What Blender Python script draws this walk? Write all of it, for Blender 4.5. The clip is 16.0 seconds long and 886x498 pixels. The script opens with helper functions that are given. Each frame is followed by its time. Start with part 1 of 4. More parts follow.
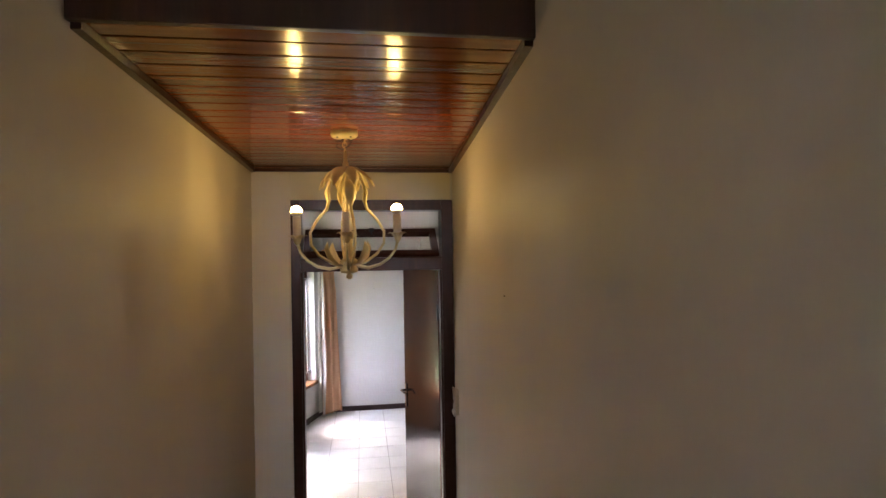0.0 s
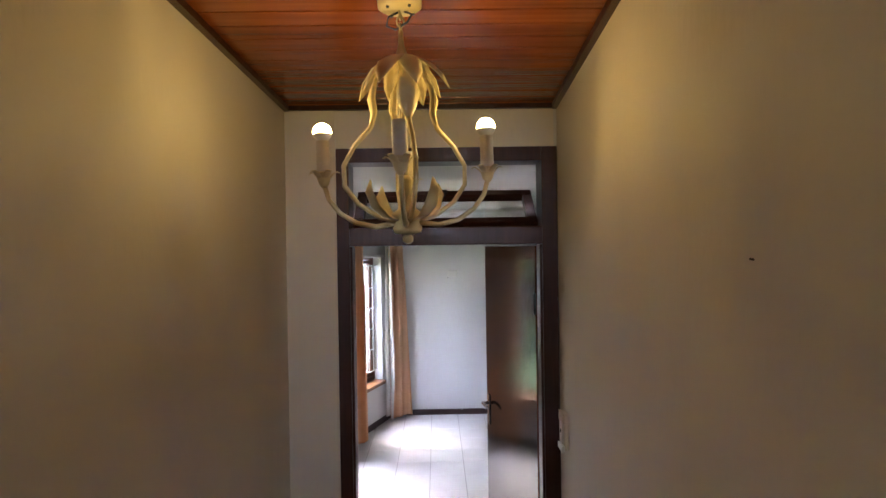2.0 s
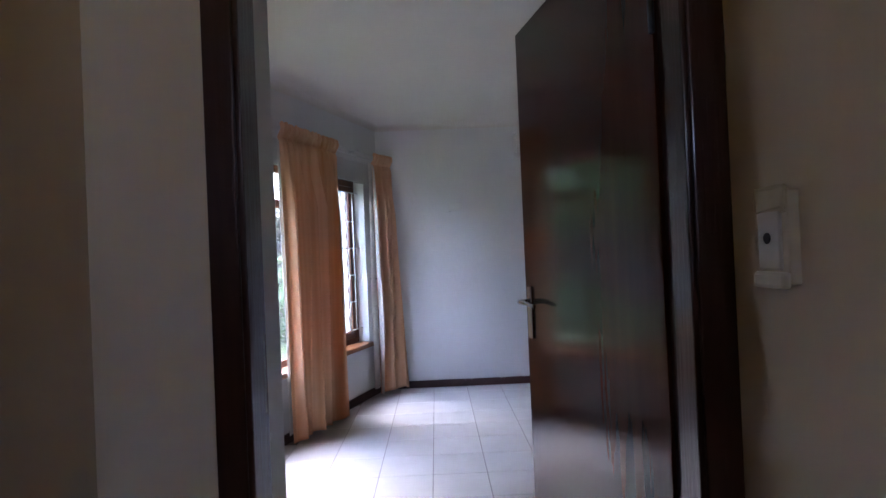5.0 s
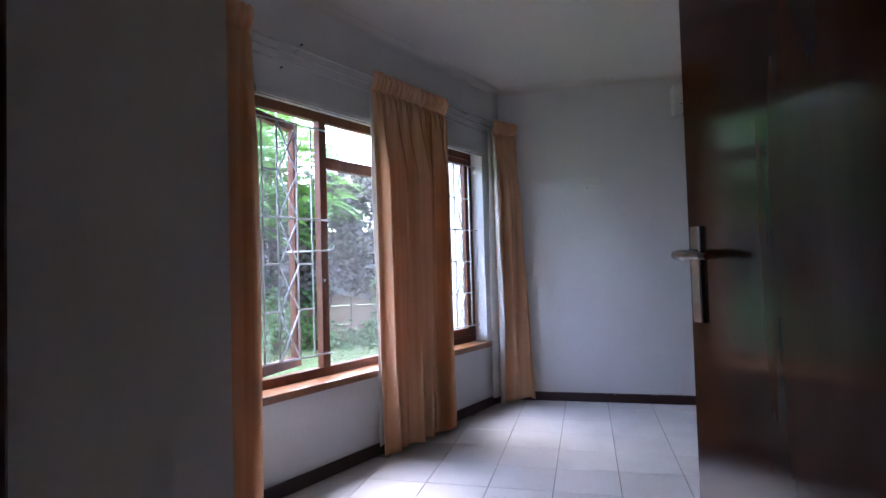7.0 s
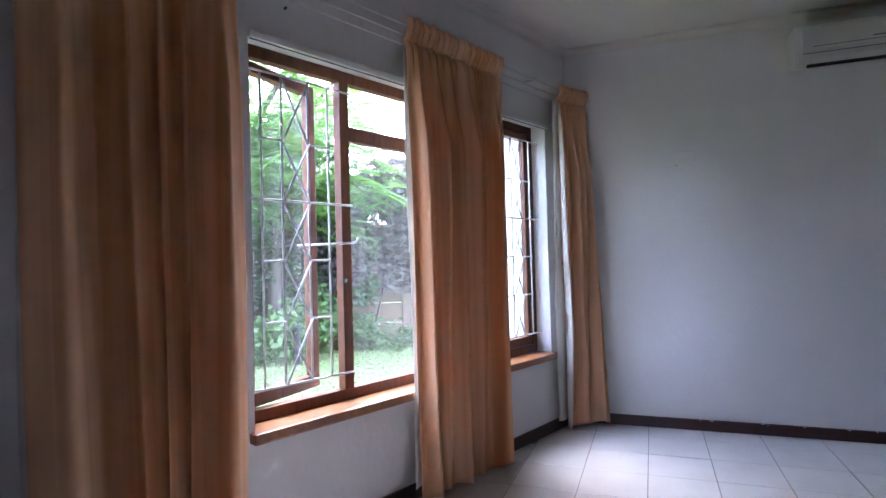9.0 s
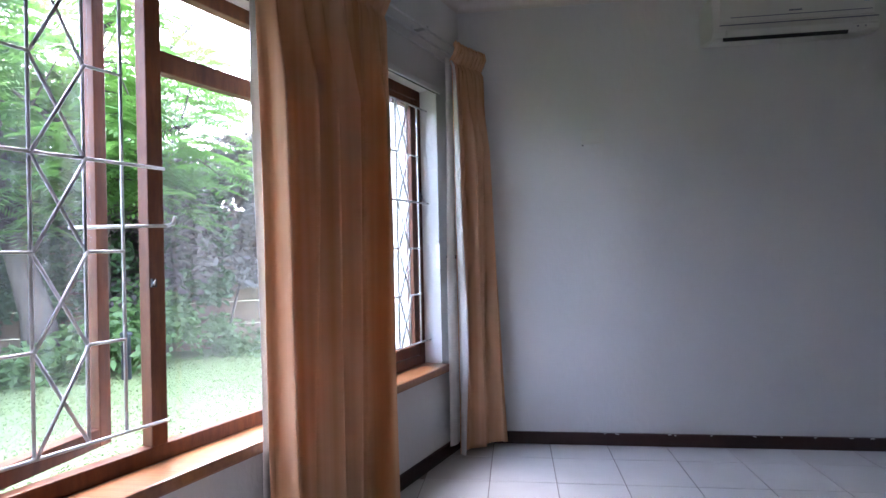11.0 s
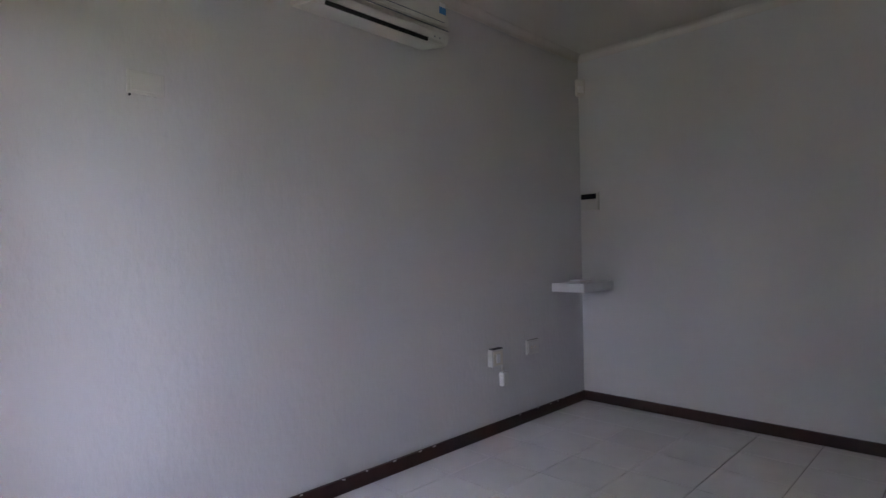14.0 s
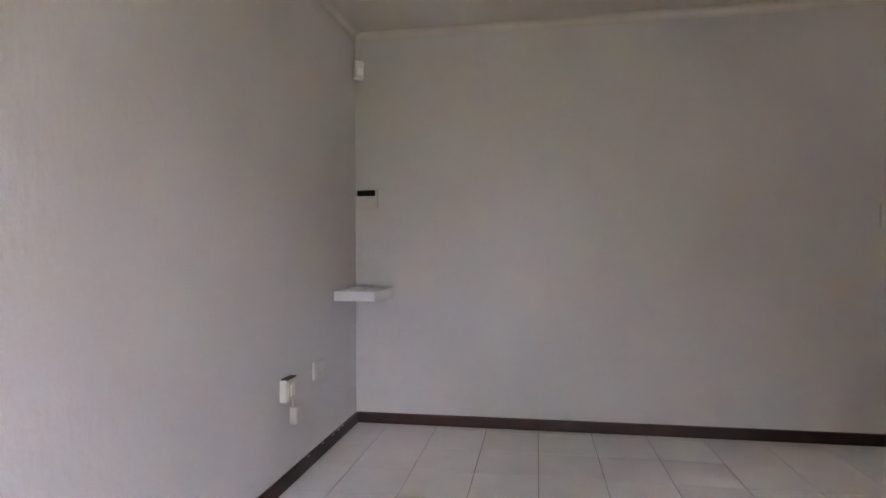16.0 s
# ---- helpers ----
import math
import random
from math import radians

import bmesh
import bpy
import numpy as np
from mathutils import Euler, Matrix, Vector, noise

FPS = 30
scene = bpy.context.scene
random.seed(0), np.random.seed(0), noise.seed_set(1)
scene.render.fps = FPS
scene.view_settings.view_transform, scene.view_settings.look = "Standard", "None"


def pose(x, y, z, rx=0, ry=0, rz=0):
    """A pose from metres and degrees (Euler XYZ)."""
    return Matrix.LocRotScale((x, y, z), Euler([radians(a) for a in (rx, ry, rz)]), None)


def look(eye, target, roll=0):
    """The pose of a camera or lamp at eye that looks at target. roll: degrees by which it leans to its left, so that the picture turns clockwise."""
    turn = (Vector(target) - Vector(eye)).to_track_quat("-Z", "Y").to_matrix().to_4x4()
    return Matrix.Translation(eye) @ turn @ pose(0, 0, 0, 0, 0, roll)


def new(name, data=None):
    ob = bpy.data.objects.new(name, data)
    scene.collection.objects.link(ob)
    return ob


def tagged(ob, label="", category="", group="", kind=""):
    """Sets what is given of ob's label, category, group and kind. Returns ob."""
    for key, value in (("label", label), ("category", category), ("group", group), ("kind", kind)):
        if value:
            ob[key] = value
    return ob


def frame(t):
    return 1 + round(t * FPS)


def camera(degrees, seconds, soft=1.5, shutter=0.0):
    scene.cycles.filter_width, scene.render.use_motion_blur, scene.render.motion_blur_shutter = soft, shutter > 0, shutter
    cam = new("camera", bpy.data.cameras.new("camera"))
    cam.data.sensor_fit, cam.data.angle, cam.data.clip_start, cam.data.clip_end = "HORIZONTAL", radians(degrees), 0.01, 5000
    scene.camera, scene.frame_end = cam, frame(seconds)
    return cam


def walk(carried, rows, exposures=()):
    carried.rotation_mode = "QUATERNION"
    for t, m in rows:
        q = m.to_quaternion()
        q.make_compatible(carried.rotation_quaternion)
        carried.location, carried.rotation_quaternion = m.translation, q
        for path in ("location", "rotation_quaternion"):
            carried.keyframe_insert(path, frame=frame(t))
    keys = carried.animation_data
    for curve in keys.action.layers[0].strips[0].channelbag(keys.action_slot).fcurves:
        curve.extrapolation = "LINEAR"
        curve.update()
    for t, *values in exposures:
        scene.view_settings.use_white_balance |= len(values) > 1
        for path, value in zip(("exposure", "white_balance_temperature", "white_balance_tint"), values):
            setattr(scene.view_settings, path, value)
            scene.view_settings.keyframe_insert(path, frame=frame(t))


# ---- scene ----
# ---- camera ----
LENS = 77.23
cam = camera(LENS, 16.0)
PATH = [
    (0.0, pose(0.012, -0.273, 2.151, 90.13, 0.87, -8.24)),
    (0.5, pose(-0.022, -0.044, 2.145, 89.87, 0.56, -3.54)),
    (1.0, pose(-0.005, 0.188, 2.142, 89.52, 0.39, -1.60)),
    (1.5, pose(0.040, 0.459, 2.113, 89.50, 0.54, -1.00)),
    (2.0, pose(0.028, 0.678, 2.030, 89.64, 0.85, -0.66)),
    (2.5, pose(-0.001, 0.916, 1.896, 89.72, 0.75, -0.24)),
    (3.0, pose(-0.032, 1.141, 1.736, 89.90, 1.60, -0.70)),
    (3.5, pose(-0.050, 1.325, 1.632, 90.03, 1.99, -0.96)),
    (4.0, pose(-0.060, 1.570, 1.520, 89.89, 2.43, -1.34)),
    (6.3, pose(0.139, 2.681, 1.055, 91.62, 1.84, 5.41)),
    (6.5, pose(0.145, 2.748, 1.058, 91.64, 1.79, 8.57)),
    (7.0, pose(0.127, 2.908, 1.062, 91.87, 1.64, 14.44)),
    (7.5, pose(0.104, 3.038, 1.072, 91.68, 1.26, 19.01)),
    (8.0, pose(0.049, 3.204, 1.077, 91.55, 1.52, 21.09)),
    (10.3, pose(-0.131, 4.027, 1.074, 90.77, 1.48, 15.52)),
    (10.5, pose(-0.171, 4.095, 1.074, 90.75, 1.61, 13.12)),
    (11.0, pose(-0.229, 4.202, 1.078, 90.29, 1.29, 7.33)),
    (11.5, pose(-0.372, 4.335, 1.070, 90.31, 0.85, -3.66)),
    (12.0, pose(-0.473, 4.493, 1.051, 90.63, 1.02, -12.92)),
    (12.5, pose(-0.518, 4.651, 1.049, 90.57, 0.93, -20.08)),
    (13.0, pose(-0.533, 4.814, 1.063, 90.29, 0.80, -26.94)),
    (13.5, pose(-0.506, 5.009, 1.091, 90.39, 1.25, -36.80)),
    (14.0, pose(-0.448, 5.229, 1.082, 90.31, 1.08, -45.40)),
    (14.5, pose(-0.391, 5.466, 1.070, 90.58, 0.94, -53.60)),
    (15.0, pose(-0.355, 5.700, 1.076, 90.51, 0.99, -62.40)),
    (15.5, pose(-0.327, 5.940, 1.072, 90.40, 1.06, -71.11)),
    (16.0, pose(-0.293, 6.190, 1.067, 90.53, 0.33, -80.38)),
]
EXPOSURES = [(0.0, 5.2, 6750, 23), (0.5, 4.93, 6750, 23), (1.0, 4.95, 6500, 23), (2.0, 5.1, 6150, 22), (3.0, 5.1, 5900, 22), (4.0, 4.85, 5500, 24), (6.3, 3.95, 5450, 23), (7.0, 3.95, 5500, 23), (8.0, 4.2, 5550, 22), (10.3, 4.3, 5650, 22), (11.0, 4.15, 5750, 22), (11.5, 4.0, 5850, 24), (13.0, 3.98, 6150, 27), (13.5, 4.15, 6150, 26), (14.5, 4.5, 6400, 26), (16.0, 5.35, 7000, 28)]
walk(cam, PATH, EXPOSURES)

# ---- world, sun, exposure ----
w = bpy.data.worlds.new("world")
scene.world = w
w.use_nodes = True
wn = w.node_tree
sky = wn.nodes.new("ShaderNodeTexSky")
sky.sky_type = "NISHITA"
sky.sun_disc = False
sky.sun_elevation = radians(52)
sky.sun_rotation = radians(-40)
sky.air_density = 1.6
sky.dust_density = 5.0
haze = wn.nodes.new("ShaderNodeMix")
haze.data_type = "RGBA"
haze.inputs[0].default_value = 0.55
haze.inputs[7].default_value = (7.0, 8.0, 10.2, 1)
wn.links.new(sky.outputs[0], haze.inputs[6])
wn.links.new(haze.outputs[2], wn.nodes["Background"].inputs[0])
wn.nodes["Background"].inputs[1].default_value = 0.15
sun = new("sun", bpy.data.lights.new("sun", "SUN"))
sun.data.energy, sun.data.angle, sun.data.color = 0.45, radians(35), (1.0, 0.97, 0.93)
sun.matrix_world = look((-6, 8, 14), (0, 4, 0))


# ---- plan ----
DOOR_Y, FAR_Y, EAST_X = 3.148, 7.333, 3.114
CL, CR, CEIL, ROOM_C = -0.637, 0.571, 2.656, 2.473
LANDING, STEP_Y = 1.08, 0.42
STUB_X, STUB_Y = -0.455, 3.726
K = 0.38
U = Vector((K, 1, 0)).normalized()
# window wall's own axes: x along it, y outwards, z up
WIN = Matrix(((U.x, -U.y, 0, -1.407), (U.y, U.x, 0, 5.0), (0, 0, 1, 0), (0, 0, 0, 1)))
WS0, WS1, WZ0, WZ1 = 0.185, 2.225, 0.49, 1.93


# ---- materials ----
def mat(name, a, b=None, rough=0.6, scale=6.0, metal=0.0, bump=0.0, bump_scale=80.0, coat=0.0, stretch=(1, 1, 1), vary=0.0, spec=0.5, rough_var=0.0, detail=6.0):
    """A surface whose colour drifts from a to b at two scales, with fine relief."""
    m = bpy.data.materials.new(name)
    m.use_nodes = True
    t = m.node_tree
    p = t.nodes["Principled BSDF"]
    p.inputs["Roughness"].default_value = rough
    p.inputs["Metallic"].default_value = metal
    p.inputs["Coat Weight"].default_value = coat
    p.inputs["Coat Roughness"].default_value = 0.08
    p.inputs["Specular IOR Level"].default_value = spec
    b = b or tuple(c * 0.8 for c in a)
    co = t.nodes.new("ShaderNodeNewGeometry")
    mp = t.nodes.new("ShaderNodeMapping")
    mp.inputs["Scale"].default_value = stretch
    t.links.new(co.outputs["Position"], mp.inputs[0])
    n1 = t.nodes.new("ShaderNodeTexNoise")
    n1.inputs["Scale"].default_value, n1.inputs["Detail"].default_value = scale, detail
    n2 = t.nodes.new("ShaderNodeTexNoise")
    n2.inputs["Scale"].default_value, n2.inputs["Detail"].default_value = scale * 0.14, 3.0
    for n in (n1, n2):
        t.links.new(mp.outputs[0], n.inputs["Vector"])
    add = t.nodes.new("ShaderNodeMath")
    add.operation = "ADD"
    t.links.new(n1.outputs[0], add.inputs[0])
    t.links.new(n2.outputs[0], add.inputs[1])
    ramp = t.nodes.new("ShaderNodeMapRange")
    ramp.inputs[1].default_value, ramp.inputs[2].default_value = 0.7, 1.3
    t.links.new(add.outputs[0], ramp.inputs[0])
    mix = t.nodes.new("ShaderNodeMix")
    mix.data_type = "RGBA"
    mix.inputs[6].default_value, mix.inputs[7].default_value = (*a, 1), (*b, 1)
    t.links.new(ramp.outputs[0], mix.inputs[0])
    out = mix.outputs[2]
    if vary:
        oi = t.nodes.new("ShaderNodeObjectInfo")
        geo = t.nodes.new("ShaderNodeNewGeometry")
        sm = t.nodes.new("ShaderNodeMath")
        sm.operation = "ADD"
        t.links.new(oi.outputs["Random"], sm.inputs[0])
        t.links.new(geo.outputs["Random Per Island"], sm.inputs[1])
        mr = t.nodes.new("ShaderNodeMapRange")
        mr.inputs[2].default_value = 2.0
        mr.inputs[3].default_value, mr.inputs[4].default_value = 1 - vary, 1 + vary
        t.links.new(sm.outputs[0], mr.inputs[0])
        hs = t.nodes.new("ShaderNodeHueSaturation")
        t.links.new(mr.outputs[0], hs.inputs["Value"])
        t.links.new(out, hs.inputs["Color"])
        out = hs.outputs[0]
    t.links.new(out, p.inputs["Base Color"])
    if rough_var:
        rr = t.nodes.new("ShaderNodeMapRange")
        rr.inputs[1].default_value, rr.inputs[2].default_value = 0.35, 0.65
        rr.inputs[3].default_value, rr.inputs[4].default_value = rough - rough_var, rough + rough_var
        t.links.new(n2.outputs[0], rr.inputs[0])
        t.links.new(rr.outputs[0], p.inputs["Roughness"])
    if bump:
        nb = t.nodes.new("ShaderNodeTexNoise")
        nb.inputs["Scale"].default_value, nb.inputs["Detail"].default_value = bump_scale, 4.0
        t.links.new(mp.outputs[0], nb.inputs["Vector"])
        bp = t.nodes.new("ShaderNodeBump")
        bp.inputs["Strength"].default_value, bp.inputs["Distance"].default_value = bump, 0.01
        t.links.new(nb.outputs[0], bp.inputs["Height"])
        t.links.new(bp.outputs[0], p.inputs["Normal"])
    return m


PLASTER = mat("cream_plaster", (0.75, 0.70, 0.61), (0.68, 0.62, 0.53), 0.55, 2.2, bump=0.13, bump_scale=45, stretch=(1, 1, 0.35), spec=0.35)
PLASTER_ROOM = mat("white_plaster", (0.66, 0.65, 0.64), (0.60, 0.59, 0.58), 0.5, 2.0, bump=0.27, bump_scale=36, stretch=(1, 1, 0.5), spec=0.4)
CEILING_PAINT = mat("ceiling_paint", (0.65, 0.61, 0.56), (0.60, 0.56, 0.51), 0.7, 1.5, bump=0.05)
VARNISH = mat("varnished_pine", (0.27, 0.072, 0.016), (0.15, 0.036, 0.009), 0.16, 9, coat=0.08, stretch=(0.25, 6, 6), spec=0.36, vary=0.22, bump=0.08, bump_scale=14, rough_var=0.06)
DARK_WOOD = mat("dark_stained_wood", (0.060, 0.020, 0.011), (0.030, 0.010, 0.007), 0.30, 10, coat=0.1, stretch=(5, 5, 0.4), bump=0.12, bump_scale=20, spec=0.35)
LEAF_WOOD = mat("door_veneer", (0.080, 0.024, 0.012), (0.052, 0.015, 0.009), 0.13, 7, coat=0.05, stretch=(4, 4, 0.3), rough_var=0.008, spec=0.34)
SKIRT = mat("skirting_wood", (0.045, 0.016, 0.011), (0.028, 0.010, 0.008), 0.4, 12, bump=0.15, bump_scale=40)
WINDOW_WOOD = mat("window_wood", (0.16, 0.055, 0.022), (0.075, 0.026, 0.014), 0.45, 9, stretch=(1.5, 6, 1.5), bump=0.12, bump_scale=25, spec=0.25)
SILL_WOOD = mat("sill_wood", (0.34, 0.15, 0.058), (0.20, 0.075, 0.030), 0.32, 8, coat=0.25, stretch=(0.5, 7, 7), bump=0.1, bump_scale=20)
TILE = mat("floor_tile", (0.78, 0.75, 0.73), (0.70, 0.67, 0.65), 0.27, 5, vary=0.05, bump=0.03, bump_scale=30)
GROUT = mat("grout", (0.34, 0.30, 0.27), (0.24, 0.21, 0.19), 0.9, 20)
BRASS_CREAM = mat("cream_enamel", (0.64, 0.53, 0.28), (0.44, 0.35, 0.17), 0.38, 22, spec=0.5, bump=0.08)
SLEEVE = mat("candle_sleeve", (0.66, 0.60, 0.47), (0.54, 0.48, 0.36), 0.55, 15)
WHITE_PLASTIC = mat("white_plastic", (0.67, 0.66, 0.62), (0.62, 0.61, 0.57), 0.35, 4)
OLD_PLASTIC = mat("yellowed_plastic", (0.74, 0.70, 0.60), (0.64, 0.59, 0.48), 0.4, 20)
WHITE_LAM = mat("white_laminate", (0.80, 0.80, 0.80), (0.76, 0.76, 0.76), 0.35, 3)
DARK_SLOT = mat("dark_slot", (0.015, 0.015, 0.016), rough=0.6)
GREY_LINE = mat("grey_line", (0.20, 0.21, 0.26), rough=0.5)
BLUE_LABEL = mat("blue_label", (0.03, 0.20, 0.52), (0.05, 0.26, 0.58), 0.4)
DISPLAY = mat("dark_display", (0.012, 0.014, 0.012), rough=0.2)
CHROME = mat("brushed_chrome", (0.45, 0.43, 0.41), (0.34, 0.33, 0.32), 0.26, 30, metal=1.0)
BAR_PAINT = mat("white_bar_paint", (0.62, 0.63, 0.64), (0.46, 0.46, 0.46), 0.45, 40)
ALU = mat("white_rail", (0.68, 0.68, 0.68), (0.58, 0.58, 0.58), 0.4, 20)
STEP = mat("stair_tile", (0.55, 0.50, 0.45), (0.45, 0.41, 0.37), 0.4, 6)
IRON = mat("dark_iron", (0.03, 0.035, 0.045), rough=0.5)
GRASS = mat("lawn", (0.145, 0.18, 0.068), (0.12, 0.155, 0.055), 0.9, 5, bump=0.2, bump_scale=60)
BLADE = mat("grass_blade", (0.15, 0.185, 0.07), (0.12, 0.16, 0.055), 0.8, 1.5, vary=0.12)
CONCRETE = mat("precast_concrete", (0.25, 0.18, 0.12), (0.16, 0.115, 0.08), 0.85, 5, bump=0.4, bump_scale=30)
BARK = mat("bark", (0.085, 0.068, 0.055), (0.04, 0.033, 0.027), 0.9, 14, bump=0.7, bump_scale=25, stretch=(1, 1, 0.3))


def leafy(name, a, b):
    m = mat(name, a, b, 0.55, 1.2, vary=0.45)
    t = m.node_tree
    p = t.nodes["Principled BSDF"]
    tr = t.nodes.new("ShaderNodeBsdfTranslucent")
    tr.inputs[0].default_value = (a[0] * 1.5, a[1] * 1.5, a[2], 1)
    mx = t.nodes.new("ShaderNodeMixShader")
    mx.inputs[0].default_value = 0.42
    t.links.new(p.outputs[0], mx.inputs[1])
    t.links.new(tr.outputs[0], mx.inputs[2])
    t.links.new(mx.outputs[0], t.nodes["Material Output"].inputs[0])
    return m


LEAF_LIGHT = leafy("light_foliage", (0.11, 0.215, 0.055), (0.055, 0.135, 0.035))
LEAF_DARK = leafy("dark_foliage", (0.055, 0.105, 0.045), (0.03, 0.065, 0.03))
LEAF_PURPLE = leafy("purple_foliage", (0.125, 0.105, 0.115), (0.065, 0.08, 0.065))
LEAF_FERN = leafy("fern_foliage", (0.11, 0.19, 0.07), (0.07, 0.13, 0.045))


def cloth_mat():
    # upright streaks: cloth's own stripe tones, plus fold highlights and shade coloured in
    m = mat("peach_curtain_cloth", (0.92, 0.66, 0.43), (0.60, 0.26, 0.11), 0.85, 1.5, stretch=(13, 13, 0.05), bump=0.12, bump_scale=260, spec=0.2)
    t = m.node_tree
    p = t.nodes["Principled BSDF"]
    tr = t.nodes.new("ShaderNodeBsdfTranslucent")
    tr.inputs[0].default_value = (0.86, 0.50, 0.26, 1)
    mx = t.nodes.new("ShaderNodeMixShader")
    mx.inputs[0].default_value = 0.26
    t.links.new(p.outputs[0], mx.inputs[1])
    t.links.new(tr.outputs[0], mx.inputs[2])
    t.links.new(mx.outputs[0], t.nodes["Material Output"].inputs[0])
    return m


CLOTH = cloth_mat()
LINING = mat("white_lining", (0.74, 0.72, 0.69), (0.66, 0.63, 0.6), 0.9, 8, stretch=(6, 6, 0.3), spec=0.2)
lt = LINING.node_tree
l_tr, l_mx = lt.nodes.new("ShaderNodeBsdfTranslucent"), lt.nodes.new("ShaderNodeMixShader")
l_tr.inputs[0].default_value = (0.72, 0.68, 0.62, 1)
l_mx.inputs[0].default_value = 0.4
lt.links.new(lt.nodes["Principled BSDF"].outputs[0], l_mx.inputs[1])
lt.links.new(l_tr.outputs[0], l_mx.inputs[2])
lt.links.new(l_mx.outputs[0], lt.nodes["Material Output"].inputs[0])


def glass_mat():
    m = bpy.data.materials.new("window_glass")
    m.use_nodes = True
    t = m.node_tree
    t.nodes.remove(t.nodes["Principled BSDF"])
    gl, tr, lw, pw, mr, mx = (t.nodes.new(k) for k in ("ShaderNodeBsdfGlossy", "ShaderNodeBsdfTransparent", "ShaderNodeLayerWeight", "ShaderNodeMath", "ShaderNodeMapRange", "ShaderNodeMixShader"))
    gl.inputs["Roughness"].default_value = 0.02
    tr.inputs[0].default_value = (0.96, 0.975, 0.97, 1)
    lw.inputs[0].default_value = 0.5
    pw.operation = "POWER"
    pw.inputs[1].default_value = 4.0
    mr.inputs[3].default_value, mr.inputs[4].default_value = 0.03, 0.6
    t.links.new(lw.outputs["Facing"], pw.inputs[0])
    t.links.new(pw.outputs[0], mr.inputs[0])
    t.links.new(mr.outputs[0], mx.inputs[0])
    t.links.new(tr.outputs[0], mx.inputs[1])
    t.links.new(gl.outputs[0], mx.inputs[2])
    # rain-streaked dust on the panes
    geo, mp, nz, dr, df, md = (t.nodes.new(k) for k in ("ShaderNodeNewGeometry", "ShaderNodeMapping", "ShaderNodeTexNoise", "ShaderNodeMapRange", "ShaderNodeBsdfTranslucent", "ShaderNodeMixShader"))
    mp.inputs["Scale"].default_value = (9, 9, 0.9)
    nz.inputs["Scale"].default_value, nz.inputs["Detail"].default_value = 2.0, 5.0
    dr.inputs[1].default_value, dr.inputs[2].default_value = 0.38, 0.72
    dr.inputs[3].default_value, dr.inputs[4].default_value = 0.002, 0.014
    df.inputs[0].default_value = (0.72, 0.76, 0.8, 1)
    t.links.new(geo.outputs["Position"], mp.inputs[0])
    t.links.new(mp.outputs[0], nz.inputs["Vector"])
    t.links.new(nz.outputs[0], dr.inputs[0])
    t.links.new(dr.outputs[0], md.inputs[0])
    t.links.new(mx.outputs[0], md.inputs[1])
    t.links.new(df.outputs[0], md.inputs[2])
    t.links.new(md.outputs[0], t.nodes["Material Output"].inputs[0])
    return m


GLASS = glass_mat()


def bulb_mat():
    m = bpy.data.materials.new("lit_bulb")
    m.use_nodes = True
    p = m.node_tree.nodes["Principled BSDF"]
    p.inputs["Base Color"].default_value = (1, 0.9, 0.6, 1)
    p.inputs["Emission Color"].default_value = (1.0, 0.71, 0.21, 1)
    p.inputs["Emission Strength"].default_value = BULB
    return m


BULB = 4.9
LIT = bulb_mat()


# ---- mesh helpers ----
def box(bm, x0, x1, y0, y1, z0, z1, bevel=0.0, m=None):
    r = bmesh.ops.create_cube(bm, size=1, matrix=Matrix.LocRotScale(((x0 + x1) / 2, (y0 + y1) / 2, (z0 + z1) / 2), None, (x1 - x0, y1 - y0, z1 - z0)))
    vs = r["verts"]
    if bevel:
        es = list({e for v in vs for e in v.link_edges})
        vs = list({v for f in bmesh.ops.bevel(bm, geom=es, offset=bevel, segments=2, affect="EDGES", profile=0.6)["faces"] for v in f.verts} | {v for v in vs if v.is_valid})
    if m is not None:
        bmesh.ops.transform(bm, matrix=m, verts=vs)
    return bm


def boxes(*rows, bevel=0.0):
    bm = bmesh.new()
    for r in rows:
        box(bm, *r, bevel=bevel)
    return bm


def tube(bm, pts, radii, n=8, caps=True):
    pts = [Vector(p) for p in pts]
    if not isinstance(radii, (list, tuple)):
        radii = [radii] * len(pts)
    rings, side = [], None
    for i, p in enumerate(pts):
        d = (pts[min(i + 1, len(pts) - 1)] - pts[max(i - 1, 0)]).normalized()
        side = d.orthogonal().normalized() if side is None else (side - d * side.dot(d)).normalized()
        up = d.cross(side)
        rings.append([bm.verts.new(p + (side * math.cos(a) + up * math.sin(a)) * radii[i]) for a in (2 * math.pi * k / n for k in range(n))])
    for a, b in zip(rings, rings[1:]):
        for k in range(n):
            bm.faces.new((a[k], a[(k + 1) % n], b[(k + 1) % n], b[k])).smooth = True
    if caps:
        bm.faces.new(rings[0][::-1])
        bm.faces.new(rings[-1])
    return bm


def lathe(bm, profile, n=20, centre=(0, 0)):
    rings = [[bm.verts.new((centre[0] + r * math.cos(2 * math.pi * k / n), centre[1] + r * math.sin(2 * math.pi * k / n), z)) for k in range(n)] for r, z in profile]
    for a, b in zip(rings, rings[1:]):
        for k in range(n):
            bm.faces.new((a[k], a[(k + 1) % n], b[(k + 1) % n], b[k])).smooth = True
    bm.faces.new(rings[0][::-1])
    bm.faces.new(rings[-1])
    return bm


def mesh(name, bm, material):
    bmesh.ops.recalc_face_normals(bm, faces=bm.faces)
    me = bpy.data.meshes.new(name)
    bm.to_mesh(me)
    bm.free()
    me.materials.append(material)
    return me


def part(name, bm, material, parent, label=""):
    ob = new(name, mesh(name, bm, material))
    ob.parent = parent
    return tagged(ob, label=label)


